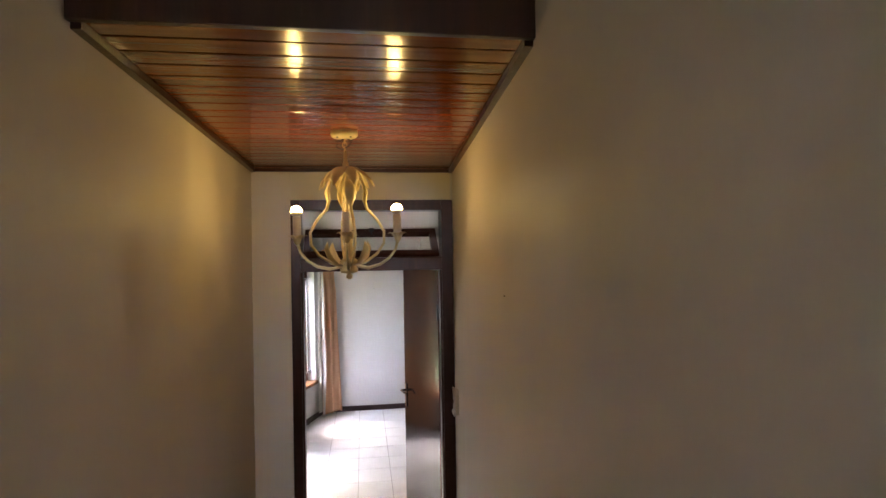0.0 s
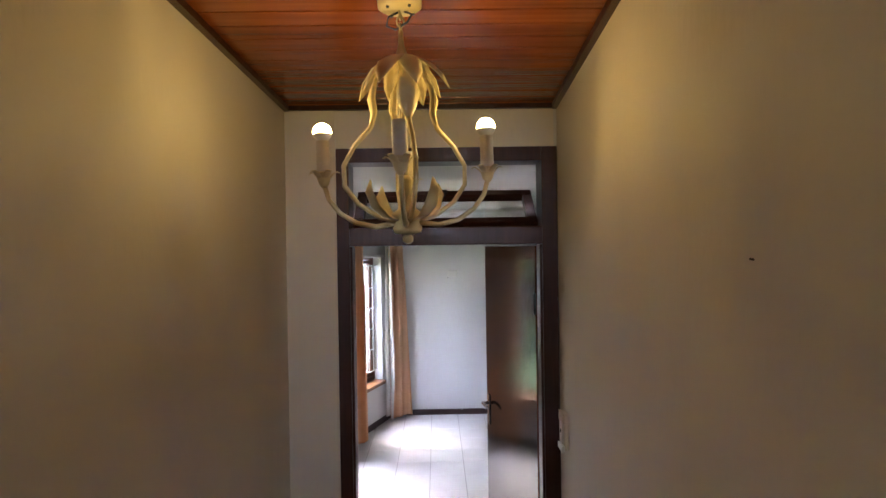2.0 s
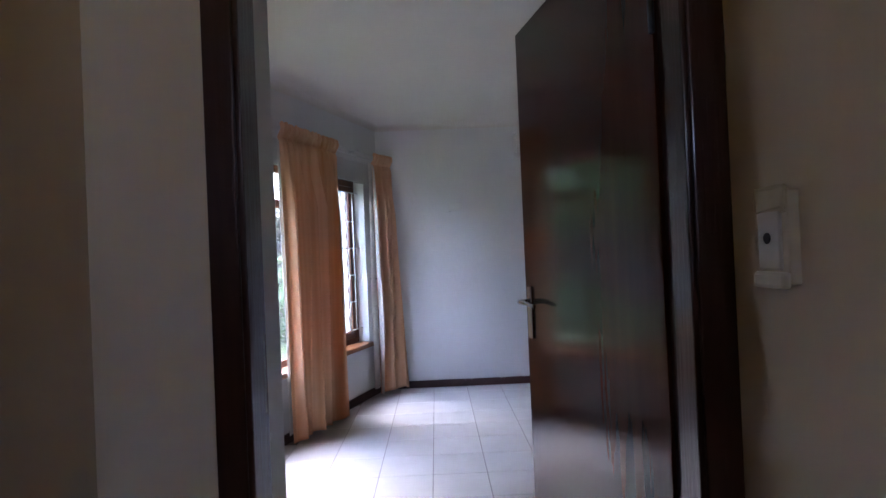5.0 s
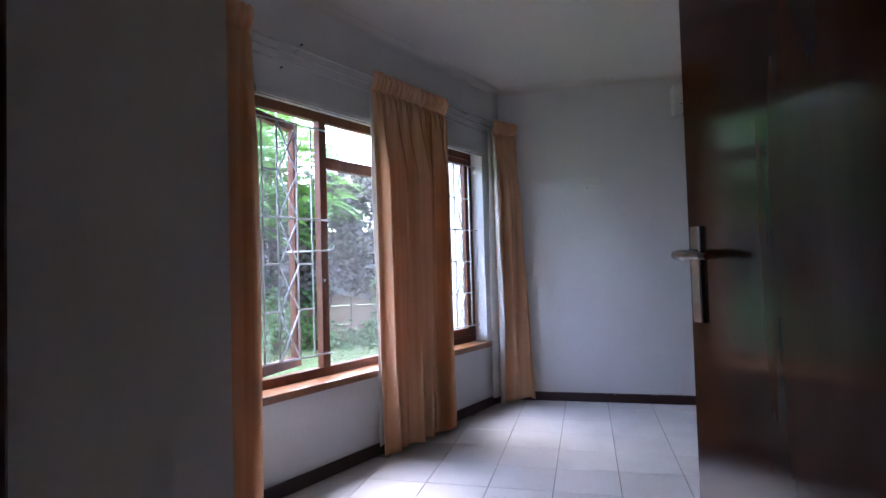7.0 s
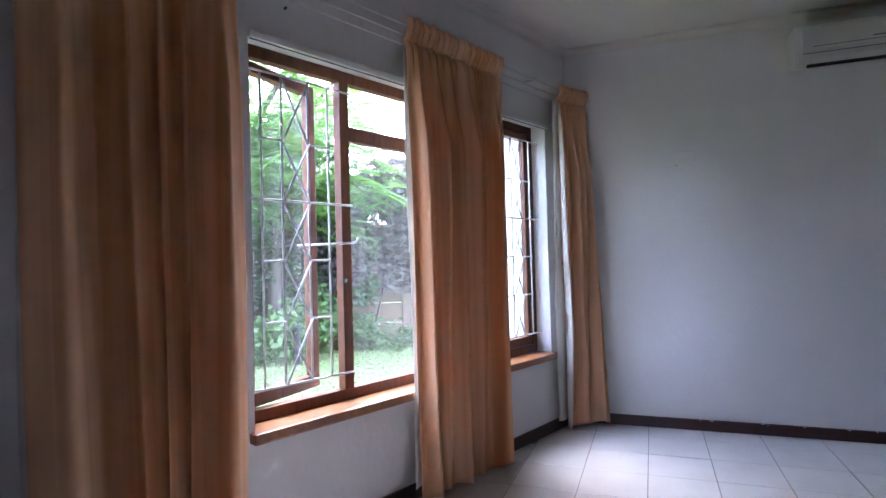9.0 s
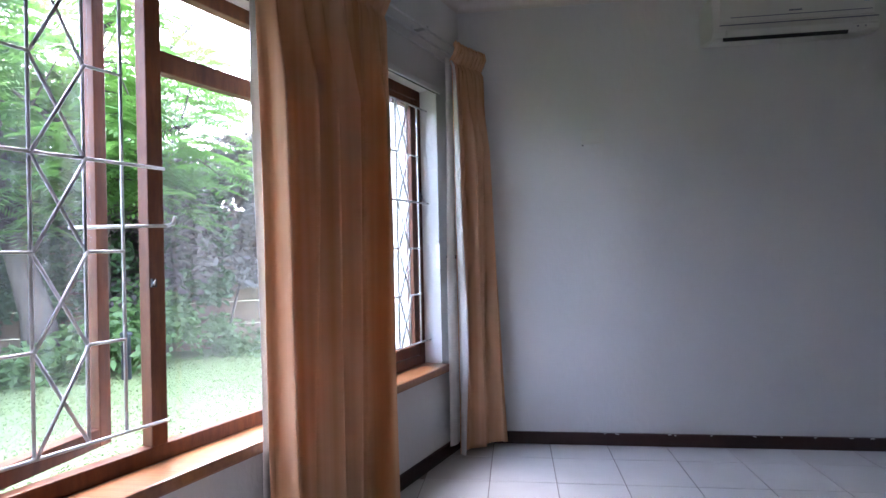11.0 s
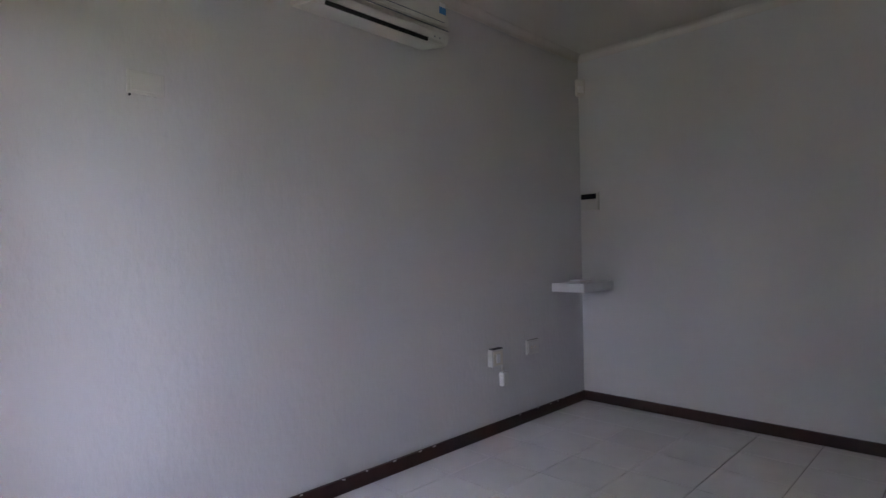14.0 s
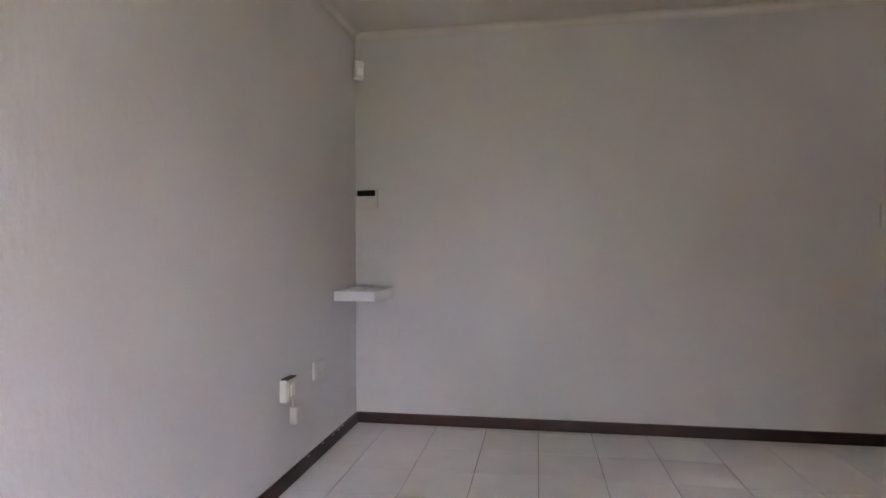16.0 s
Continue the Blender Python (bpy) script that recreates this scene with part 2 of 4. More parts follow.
def thing(name, label, category, m=None, group="", kind=""):
    ob = new(name)
    ob.empty_display_size = 0.05
    if m is not None:
        ob.matrix_world = m
    return tagged(ob, label, category, group, kind)


def solid(name, bm, material, label="", category="", kind="", group="", m=None):
    ob = new(name, mesh(name, bm, material))
    if m is not None:
        ob.matrix_world = m
    return tagged(ob, label, category, group, kind)


# ---- structure: stair hall ----
TOP = 3.7


def prism(bm, outline, z0, z1):
    """An upright block over a plan outline."""
    lo, hi = ([bm.verts.new((a, b, z)) for a, b in outline] for z in (z0, z1))
    bm.faces.new(lo), bm.faces.new(hi)
    for i in range(len(outline)):
        j = (i + 1) % len(outline)
        bm.faces.new((lo[i], lo[j], hi[j], hi[i]))
    return bm


def west(y):
    return CL + 0.02 * (DOOR_Y - max(y, -0.6))


def east(y):
    return CR - 0.07 * (DOOR_Y - max(y, -0.6))


solid("wall_west_hall", prism(bmesh.new(), [(west(-1), -3.2), (west(-1), -0.6), (CL, DOOR_Y), (CL - 0.3, DOOR_Y), (CL - 0.3, -3.2)], -0.1, TOP), PLASTER, kind="structure")
solid("wall_east_hall", prism(bmesh.new(), [(east(-1), -3.2), (east(-1), -0.6), (CR, DOOR_Y), (CR + 0.2, DOOR_Y), (CR + 0.2, -3.2)], -0.1, TOP), PLASTER, kind="structure")
solid("wall_south_hall", boxes((CL, CR, -3.2, -3.0, LANDING, LANDING + 1.15), (CL, CR, -3.2, -3.0, LANDING + 1.75, TOP), (CL, CL + 0.32, -3.2, -3.0, LANDING + 1.15, LANDING + 1.75), (CR - 0.32, CR, -3.2, -3.0, LANDING + 1.15, LANDING + 1.75)), PLASTER, kind="structure")
solid("ceiling_hall", boxes((CL - 0.2, CR + 0.2, -3.2, 1.0, TOP, TOP + 0.1)), CEILING_PAINT, kind="structure")
stairs = []
for i in range(6):
    stairs.append((CL, CR, STEP_Y + 0.28 * i, STEP_Y + 0.28 * (i + 1), -0.1, LANDING - 0.18 * (i + 1)))
solid("floor_hall", boxes((CL, CR, -3.0, STEP_Y, -0.1, LANDING), (CL, CR, STEP_Y + 0.28 * 6, DOOR_Y + 0.13, -0.1, -0.004)), STEP, kind="structure")
stair = thing("staircase", "plain tiled steps descending between plastered walls", "stairs", kind="structure")
for a in stairs[:5]:
    part("step", boxes(a, bevel=0.006), STEP, stair)

# plank ceiling over the stairs, one mesh
bm = bmesh.new()
y = 1.0
while y < DOOR_Y - 0.02:
    box(bm, CL, CR, y + 0.0035, min(y + 0.093, DOOR_Y), CEIL, CEIL + 0.02, bevel=0.003)
    y += 0.0965
box(bm, CL, CR, 1.0, DOOR_Y, CEIL + 0.021, CEIL + 0.05)
solid("ceiling_planks", bm, VARNISH, kind="structure")
solid("ceiling_fascia", boxes((CL, CR, 0.975, 0.997, CEIL - 0.012, TOP), bevel=0.003), DARK_WOOD, kind="structure")
bm = bmesh.new()
prism(bm, [(west(1.0), 1.0), (CL, DOOR_Y), (CL + 0.022, DOOR_Y), (west(1.0) + 0.022, 1.0)], CEIL - 0.024, CEIL - 0.002)
prism(bm, [(east(1.0), 1.0), (CR, DOOR_Y), (CR - 0.022, DOOR_Y), (east(1.0) - 0.022, 1.0)], CEIL - 0.024, CEIL - 0.002)
box(bm, CL + 0.022, CR - 0.022, DOOR_Y - 0.02, DOOR_Y, CEIL - 0.022, CEIL - 0.002)
solid("trim_ceiling", bm, DARK_WOOD, kind="structure")

# ---- structure: wall with the door ----
FX0, FX1, FZ1 = -0.413, 0.556, 2.465
FRAME_Y1 = 3.28
solid("wall_door_west", boxes((-2.6, STUB_X, DOOR_Y, STUB_Y, -0.1, TOP), (STUB_X, FX0, DOOR_Y, FRAME_Y1, -0.1, TOP)), PLASTER_ROOM, kind="structure")
solid("wall_door_face", boxes((CL - 0.02, FX0 - 0.001, DOOR_Y - 0.006, DOOR_Y - 0.001, -0.1, TOP)), PLASTER, kind="structure")
solid("wall_door_head", boxes((FX0, FX1, DOOR_Y, FRAME_Y1, FZ1, TOP)), PLASTER, kind="structure")
solid("wall_door_east", boxes((FX1, EAST_X + 0.2, DOOR_Y, FRAME_Y1 + 0.02, -0.1, TOP)), PLASTER_ROOM, kind="structure")

door_frame = thing("door_frame", "dark-stained wooden door frame with an open transom light", "door frame", kind="structure")
JX0, JX1 = -0.345, 0.486
part("jamb", boxes((FX0, JX0 - 0.012, DOOR_Y - 0.012, FRAME_Y1, 0, FZ1), (JX0 - 0.012, JX0, DOOR_Y - 0.008, DOOR_Y + 0.075, 0, 2.03), bevel=0.004), DARK_WOOD, door_frame)
part("jamb", boxes((JX1 + 0.012, FX1 + 0.012, DOOR_Y - 0.012, FRAME_Y1, 0, FZ1), (JX1, JX1 + 0.012, DOOR_Y - 0.008, DOOR_Y + 0.075, 0, 2.03), bevel=0.004), DARK_WOOD, door_frame)
part("head", boxes((JX0 - 0.012, JX1 + 0.012, DOOR_Y - 0.012, FRAME_Y1, 2.402, FZ1), bevel=0.004), DARK_WOOD, door_frame)
part("transom_bar", boxes((JX0 - 0.012, JX1 + 0.012, DOOR_Y - 0.016, DOOR_Y + 0.07, 2.032, 2.112), (JX0 - 0.012, JX1 + 0.012, DOOR_Y + 0.07, FRAME_Y1, 2.05, 2.108), bevel=0.005), DARK_WOOD, door_frame)
part("strike_plate", boxes((JX0 - 0.013, JX0 - 0.0095, FRAME_Y1 - 0.05, FRAME_Y1 - 0.02, 0.94, 1.10)), CHROME, door_frame, "steel strike plate")
# hopper sash leaning into the room
sash = thing("transom_sash", "dark wooden transom sash with clear glass, tilted open above the door", "window", pose(0, FRAME_Y1 - 0.06, 2.116, -50))
sash.parent = door_frame
if "category" in sash:
    del sash["category"]
SX0, SX1, SH = JX0 - 0.008, JX1 + 0.008, 0.262
part("rail", boxes((SX0, SX1, -0.02, 0.02, 0, 0.042), bevel=0.004), DARK_WOOD, sash)
part("rail", boxes((SX0, SX1, -0.02, 0.02, SH - 0.042, SH), bevel=0.004), DARK_WOOD, sash)
part("stile", boxes((SX0, SX0 + 0.045, -0.02, 0.02, 0.042, SH - 0.042), bevel=0.004), DARK_WOOD, sash)
part("stile", boxes((SX1 - 0.045, SX1, -0.02, 0.02, 0.042, SH - 0.042), bevel=0.004), DARK_WOOD, sash)
part("pane", boxes((SX0 + 0.045, SX1 - 0.045, -0.002, 0.002, 0.042, SH - 0.042)), GLASS, sash).visible_shadow = False
part("catch", boxes((0.055, 0.085, -0.03, -0.018, SH - 0.035, SH - 0.005), (0.066, 0.074, -0.032, -0.024, SH - 0.065, SH - 0.03), bevel=0.002), IRON, sash, "small dark metal catch")

# door leaf, open into the room
leaf_dir = Vector((0.317 - 0.488, 4.11 - 3.27, 0))
LEAF_A = math.degrees(math.atan2(leaf_dir.y, leaf_dir.x))
LEAF_W, LEAF_H, LEAF_T = 0.825, 2.022, 0.04
door = thing("door_1", "dark glossy veneered flush door standing open into the room", "door", pose(0.488, 3.272, 0, 0, 0, LEAF_A), kind="structure")
# local x runs from the hinge to the latch edge, +y is the face that looks at the windows
part("leaf", boxes((0.0, LEAF_W, -LEAF_T, 0.0, 0.008, LEAF_H), bevel=0.003), LEAF_WOOD, door)
for z in (0.25, 1.75):
    bm = tube(bmesh.new(), [(-0.006, 0.006, z - 0.05), (-0.006, 0.006, z + 0.05)], 0.007, 10)
    part("hinge", bm, IRON, door, "dark steel butt hinge")
plate = part("handle_plate", boxes((LEAF_W - 0.065, LEAF_W - 0.028, 0.0005, 0.008, 0.945, 1.125), bevel=0.003), CHROME, door, "worn chrome door plate")
bm = tube(bmesh.new(), [(LEAF_W - 0.046, 0.006, 1.072), (LEAF_W - 0.046, 0.036, 1.072)], 0.010, 12)
tube(bm, [(LEAF_W - 0.034, 0.038, 1.072), (LEAF_W - 0.06, 0.040, 1.073), (LEAF_W - 0.11, 0.040, 1.071), (LEAF_W - 0.165, 0.034, 1.067)], [0.0085, 0.009, 0.008, 0.006], 10)
part("lever", bm, CHROME, plate, "chrome lever handle")
bm = tube(bmesh.new(), [(LEAF_W - 0.046, -LEAF_T, 1.072), (LEAF_W - 0.046, -LEAF_T - 0.05, 1.072)], 0.010, 12)
tube(bm, [(LEAF_W - 0.036, -LEAF_T - 0.052, 1.072), (LEAF_W - 0.11, -LEAF_T - 0.052, 1.071), (LEAF_W - 0.16, -LEAF_T - 0.046, 1.067)], [0.011, 0.010, 0.008], 10)
part("lever", bm, CHROME, door, "chrome lever handle")

# light switch on the stair wall
switch = thing("light_switch", "yellowed plastic light switch with chipped edges on the wall", "switch", Matrix.Translation((east(2.962), 2.962, 1.255)))
part("back_box", boxes((-0.020, 0.004, -0.034, 0.04, -0.072, 0.072), bevel=0.004), OLD_PLASTIC, switch)
bm = box(bmesh.new(), -0.029, -0.019, -0.036, 0.040, 0.040, 0.080, 0.006)
bmesh.ops.subdivide_edges(bm, edges=list(bm.edges), cuts=2)
rng = random.Random(8)
for v in bm.verts:
    v.co += Vector((rng.uniform(-0.002, 0.002), rng.uniform(-0.003, 0.003), rng.uniform(-0.003, 0.003)))
part("plaster_patch", bm, SLEEVE, switch, "crumbled plaster over the plate's top edge")
part("plate", boxes((-0.026, -0.0195, -0.020, 0.036, -0.050, 0.042), bevel=0.003), WHITE_PLASTIC, switch, "cracked white face plate")
part("hole", tube(bmesh.new(), [(-0.0255, 0.010, 0.0), (-0.0275, 0.010, 0.0)], 0.009, 10), DARK_SLOT, switch, "dark hole of the missing rocker")
part("lip", box(bmesh.new(), -0.033, -0.019, -0.037, 0.042, -0.078, -0.052, 0.006), WHITE_PLASTIC, switch, "pale lower edge")

# ---- structure: room ----
solid("wall_far", boxes((-1.2, EAST_X + 0.2, FAR_Y, FAR_Y + 0.2, -0.1, 2.9)), PLASTER_ROOM, kind="structure")
solid("wall_east", boxes((EAST_X, EAST_X + 0.2, FRAME_Y1 + 0.02, FAR_Y, -0.1, 2.9)), PLASTER_ROOM, kind="structure")
WA, WB = -2.1, 2.496
solid("wall_windows", boxes((WA, WB, 0, 0.22, -0.5, WZ0), (WA, WB, 0, 0.22, WZ1, 2.9), (WA, WS0, 0, 0.22, WZ0, WZ1), (WS1, WB + 0.12, 0, 0.22, WZ0, WZ1)), PLASTER_ROOM, kind="structure", m=WIN)
bm = bmesh.new()
cx = [(-2.6, 3.3), (EAST_X + 0.2, 3.3), (EAST_X + 0.2, FAR_Y + 0.2), (-0.62, FAR_Y + 0.2)]
lo = [bm.verts.new((a, b, ROOM_C)) for a, b in cx]
hi = [bm.verts.new((a, b, ROOM_C + 0.1)) for a, b in cx]
bm.faces.new(lo), bm.faces.new(hi)
for i in range(4):
    bm.faces.new((lo[i], lo[(i + 1) % 4], hi[(i + 1) % 4], hi[i]))
solid("ceiling_room", bm, CEILING_PAINT, kind="structure")


def coving(name, p, q, inward, m=None):
    """A hollow quarter moulding along the top of a wall."""
    p, q, inward = Vector(p), Vector(q), Vector(inward)
    bm, rows = bmesh.new(), []
    prof = [(0.7 * a, 0.7 * b) for a, b in [(0.0, -0.065), (0.004, -0.065)] + [(0.062 - 0.058 * math.cos(a), -0.062 + 0.058 * math.sin(a)) for a in (0.1, 0.4, 0.7, 1.0, 1.3, 1.5)] + [(0.066, -0.003), (0.066, 0.0), (0, 0)]]
    for e in (p, q):
        rows.append([bm.verts.new(e + inward * a + Vector((0, 0, b))) for a, b in prof])
    for i in range(len(prof)):
        j = (i + 1) % len(prof)
        bm.faces.new((rows[0][i], rows[0][j], rows[1][j], rows[1][i]))
    bm.faces.new(rows[0]), bm.faces.new(rows[1])
    return solid(name, bm, CEILING_PAINT, kind="structure", m=m)


coving("trim_coving_far", (-0.6, FAR_Y, ROOM_C - 0.002), (EAST_X, FAR_Y, ROOM_C - 0.002), (0, -1, 0))
coving("trim_coving_east", (EAST_X, 3.3, ROOM_C - 0.002), (EAST_X, FAR_Y, ROOM_C - 0.002), (-1, 0, 0))
coving("trim_coving_window", (WA, 0, ROOM_C - 0.002), (WB, 0, ROOM_C - 0.002), (0, -1, 0), WIN)

SK = 0.068
solid("baseboard_far", boxes((-0.53, EAST_X, FAR_Y - 0.016, FAR_Y + 0.002, 0.001, SK), bevel=0.004), SKIRT, kind="structure")
solid("baseboard_east", boxes((EAST_X - 0.016, EAST_X + 0.002, FRAME_Y1 + 0.03, FAR_Y - 0.016, 0.001, SK), bevel=0.004), SKIRT, kind="structure")
solid("baseboard_window", boxes((-1.36, WB - 0.01, -0.016, 0.002, 0.001, SK), bevel=0.004), SKIRT, kind="structure", m=WIN)
chips = bmesh.new()
rng = random.Random(4)
for i in range(16):
    x = rng.uniform(0.1, 3.0)
    tube(chips, [(x, FAR_Y - 0.0155, SK + rng.uniform(-0.004, 0.002)), (x + rng.uniform(0.006, 0.02), FAR_Y - 0.0165, SK - rng.uniform(0, 0.005))], 0.0028, 5)
chip = solid("baseboard_chips", chips, WHITE_PLASTIC, kind="structure")

# ---- windows ----
window = thing("window_1", "three-light varnished timber window with burglar bars and one casement open", "window", WIN, kind="structure")
F0, F1 = 0.100, 0.142
FB = 0.05
frame_part = part("window_frame", boxes((WS0, WS1, F0, F1, WZ0, WZ0 + FB), (WS0, WS1, F0, F1, WZ1 - FB, WZ1), (WS0, WS0 + 0.035, F0, F1, WZ0 + FB, WZ1 - FB), (WS1 - 0.05, WS1, F0, F1, WZ0 + FB, WZ1 - FB), bevel=0.004), WINDOW_WOOD, window)
part("mullion", boxes((0.668, 0.718, F0 - 0.004, F1, WZ0 + FB, WZ1 - FB), bevel=0.004), WINDOW_WOOD, window)
part("mullion", boxes((1.69, 1.743, F0 - 0.004, F1, WZ0 + FB, WZ1 - FB), bevel=0.004), WINDOW_WOOD, window)
part("transom_rail", boxes((0.718, 1.69, F0, F1, 1.625, 1.688), bevel=0.004), WINDOW_WOOD, window)
for n, r in (("pane", (0.718, 1.69, 0.120, 0.124, WZ0 + FB, 1.625)), ("pane", (0.718, 1.69, 0.120, 0.124, 1.688, WZ1 - FB))):
    part(n, boxes(r), GLASS, window).visible_shadow = False


def casement(m, width, label):
    """A glazed casement hinged on its local x = 0 edge."""
    ob = thing("casement", label, "")
    ob.parent = window
    ob.matrix_local = m
    z0, z1, b = WZ0 + FB + 0.004, WZ1 - FB - 0.004, 0.042
    part("stile", boxes((0, b, 0, 0.04, z0, z1), bevel=0.003), WINDOW_WOOD, ob)
    part("stile", boxes((width - b, width, 0, 0.04, z0, z1), bevel=0.003), WINDOW_WOOD, ob)
    part("rail", boxes((b, width - b, 0, 0.04, z0, z0 + b + 0.01), bevel=0.003), WINDOW_WOOD, ob)
    part("rail", boxes((b, width - b, 0, 0.04, z1 - b, z1), bevel=0.003), WINDOW_WOOD, ob)
    part("pane", boxes((b, width - b, 0.018, 0.022, z0 + b, z1 - b)), GLASS, ob).visible_shadow = False
    return ob


casement(pose(WS0 + 0.036, 0.115, 0, 0, 0, 17), 0.44, "varnished timber casement standing ajar")
casement(pose(WS1 - 0.052, 0.144, 0, 0, 0, 180), 0.428, "closed varnished timber casement")

bars_z = (0.621, 0.866, 1.098, 1.331, 1.564, 1.816)


def burglar_bars(s_list, ends, label):
    """Diamond-pattern bars between the frame's stiles: full rods, short rods and crosses."""
    ob = thing("burglar_bars", label, "security bars", WIN, group="burglar bars on the windows")
    a, b, c, d = s_list
    yb = 0.052
    for i, z in enumerate(bars_z):
        if i in (0, 3, 5):
            part("rod", tube(bmesh.new(), [(ends[0], yb, z), (ends[1], yb, z)], 0.0048, 8), BAR_PAINT, ob)
        else:
            for p, q in ((a, b), (c, d)):
                part("rod", tube(bmesh.new(), [(p, yb, z), (q, yb, z)], 0.0042, 8), BAR_PAINT, ob)
    for s in s_list:
        part("upright", tube(bmesh.new(), [(s, yb + 0.006, bars_z[0]), (s, yb + 0.006, bars_z[-1])], 0.0046, 8), BAR_PAINT, ob)
    for z0, z1 in zip(bars_z, bars_z[1:]):
        for p, q in ((b, c), (c, b)):
            part("diagonal", tube(bmesh.new(), [(p, yb - (0.004 if p < q else -0.004), z0), (q, yb - (0.004 if p < q else -0.004), z1)], 0.0046, 8), BAR_PAINT, ob)
    return ob


burglar_bars((0.263, 0.352, 0.474, 0.571), (WS0, 0.69), "white-painted steel burglar bars with crossed diamonds")
burglar_bars((1.815, 1.912, 2.014, 2.115), (1.71, WS1 - 0.02), "white-painted steel burglar bars with crossed diamonds")

stay = thing("window_stay", "metal casement stay reaching over the window frame", "window stay", WIN)
part("arm", tube(bmesh.new(), [(0.51, 0.20, 1.165), (0.62, 0.105, 1.168), (0.72, 0.085, 1.172)], 0.005, 8), BAR_PAINT, stay)
part("hook", tube(bmesh.new(), [(0.72, 0.085, 1.172), (0.732, 0.075, 1.178), (0.736, 0.07, 1.20)], [0.005, 0.006, 0.005], 8), BAR_PAINT, stay)
latch = thing("window_latch", "small brass casement latch on the mullion", "latch", WIN)
part("plate", boxes((0.672, 0.688, 0.090, 0.0965, 0.995, 1.02), bevel=0.002), IRON, latch)
part("lever", tube(bmesh.new(), [(0.68, 0.088, 1.02), (0.672, 0.081, 1.0)], 0.003, 8), CHROME, latch)
latch2 = thing("window_latch", "small brass casement latch on the mullion", "latch", WIN)
part("plate", boxes((2.185, 2.20, 0.088, 0.1005, 1.35, 1.40), bevel=0.002), IRON, latch2)
part("lever", tube(bmesh.new(), [(2.19, 0.086, 1.39), (2.185, 0.077, 1.36)], 0.003, 8), IRON, latch2)

solid("window_sill", boxes((WS0 - 0.02, WS1 + 0.02, -0.042, F0 + 0.002, WZ0 - 0.036, WZ0 + 0.004), bevel=0.008), SILL_WOOD, kind="structure", m=WIN)

blind = thing("blind_headrail", "slim white roller-blind rail along the top of the window", "blind rail", WIN)
part("rail", boxes((WS0 - 0.005, WS1 + 0.005, -0.022, 0.004, WZ1 - 0.028, WZ1 + 0.004), bevel=0.005), ALU, blind)
part("slot", boxes((WS0, WS1, -0.016, -0.004, WZ1 - 0.0295, WZ1 - 0.0275)), DARK_SLOT, blind)
part("cord", tube(bmesh.new(), [(2.196, -0.012, WZ1 - 0.03), (2.196, -0.012, 1.12)], 0.0022, 6), ALU, blind, "thin white pull cord")
part("cord_weight", boxes((2.180, 2.212, -0.026, 0.0, 0.99, 1.12), bevel=0.005), WHITE_PLASTIC, blind, "white plastic cord weight")

# curtain rails
rails = thing("curtain_rail", "pair of slim white curtain rods above the windows", "curtain rail", WIN)
for z, y in ((2.148, -0.085), (2.118, -0.055), (2.085, -0.03)):
    part("rod", tube(bmesh.new(), [(-0.75, y, z), (2.58, y, z)], 0.0055, 8), ALU, rails)
for s in (-0.5, 0.42, 1.3, 2.0, 2.5):
    part("bracket", boxes((s - 0.006, s + 0.006, -0.09, 0.001, 2.150, 2.165), (s - 0.012, s + 0.012, -0.004, 0.001, 2.14, 2.19), bevel=0.002), ALU, rails)
for s in (0.34, 0.47, 1.74):
    solid("wall_screw", tube(bmesh.new(), [(s, 0.004, 2.212 if s != 0.34 else 2.06), (s, -0.012, 2.214 if s != 0.34 else 2.062)], 0.005, 6), IRON, "small dark screw stuck in white plaster", "screw", m=WIN, group="screws in the wall")


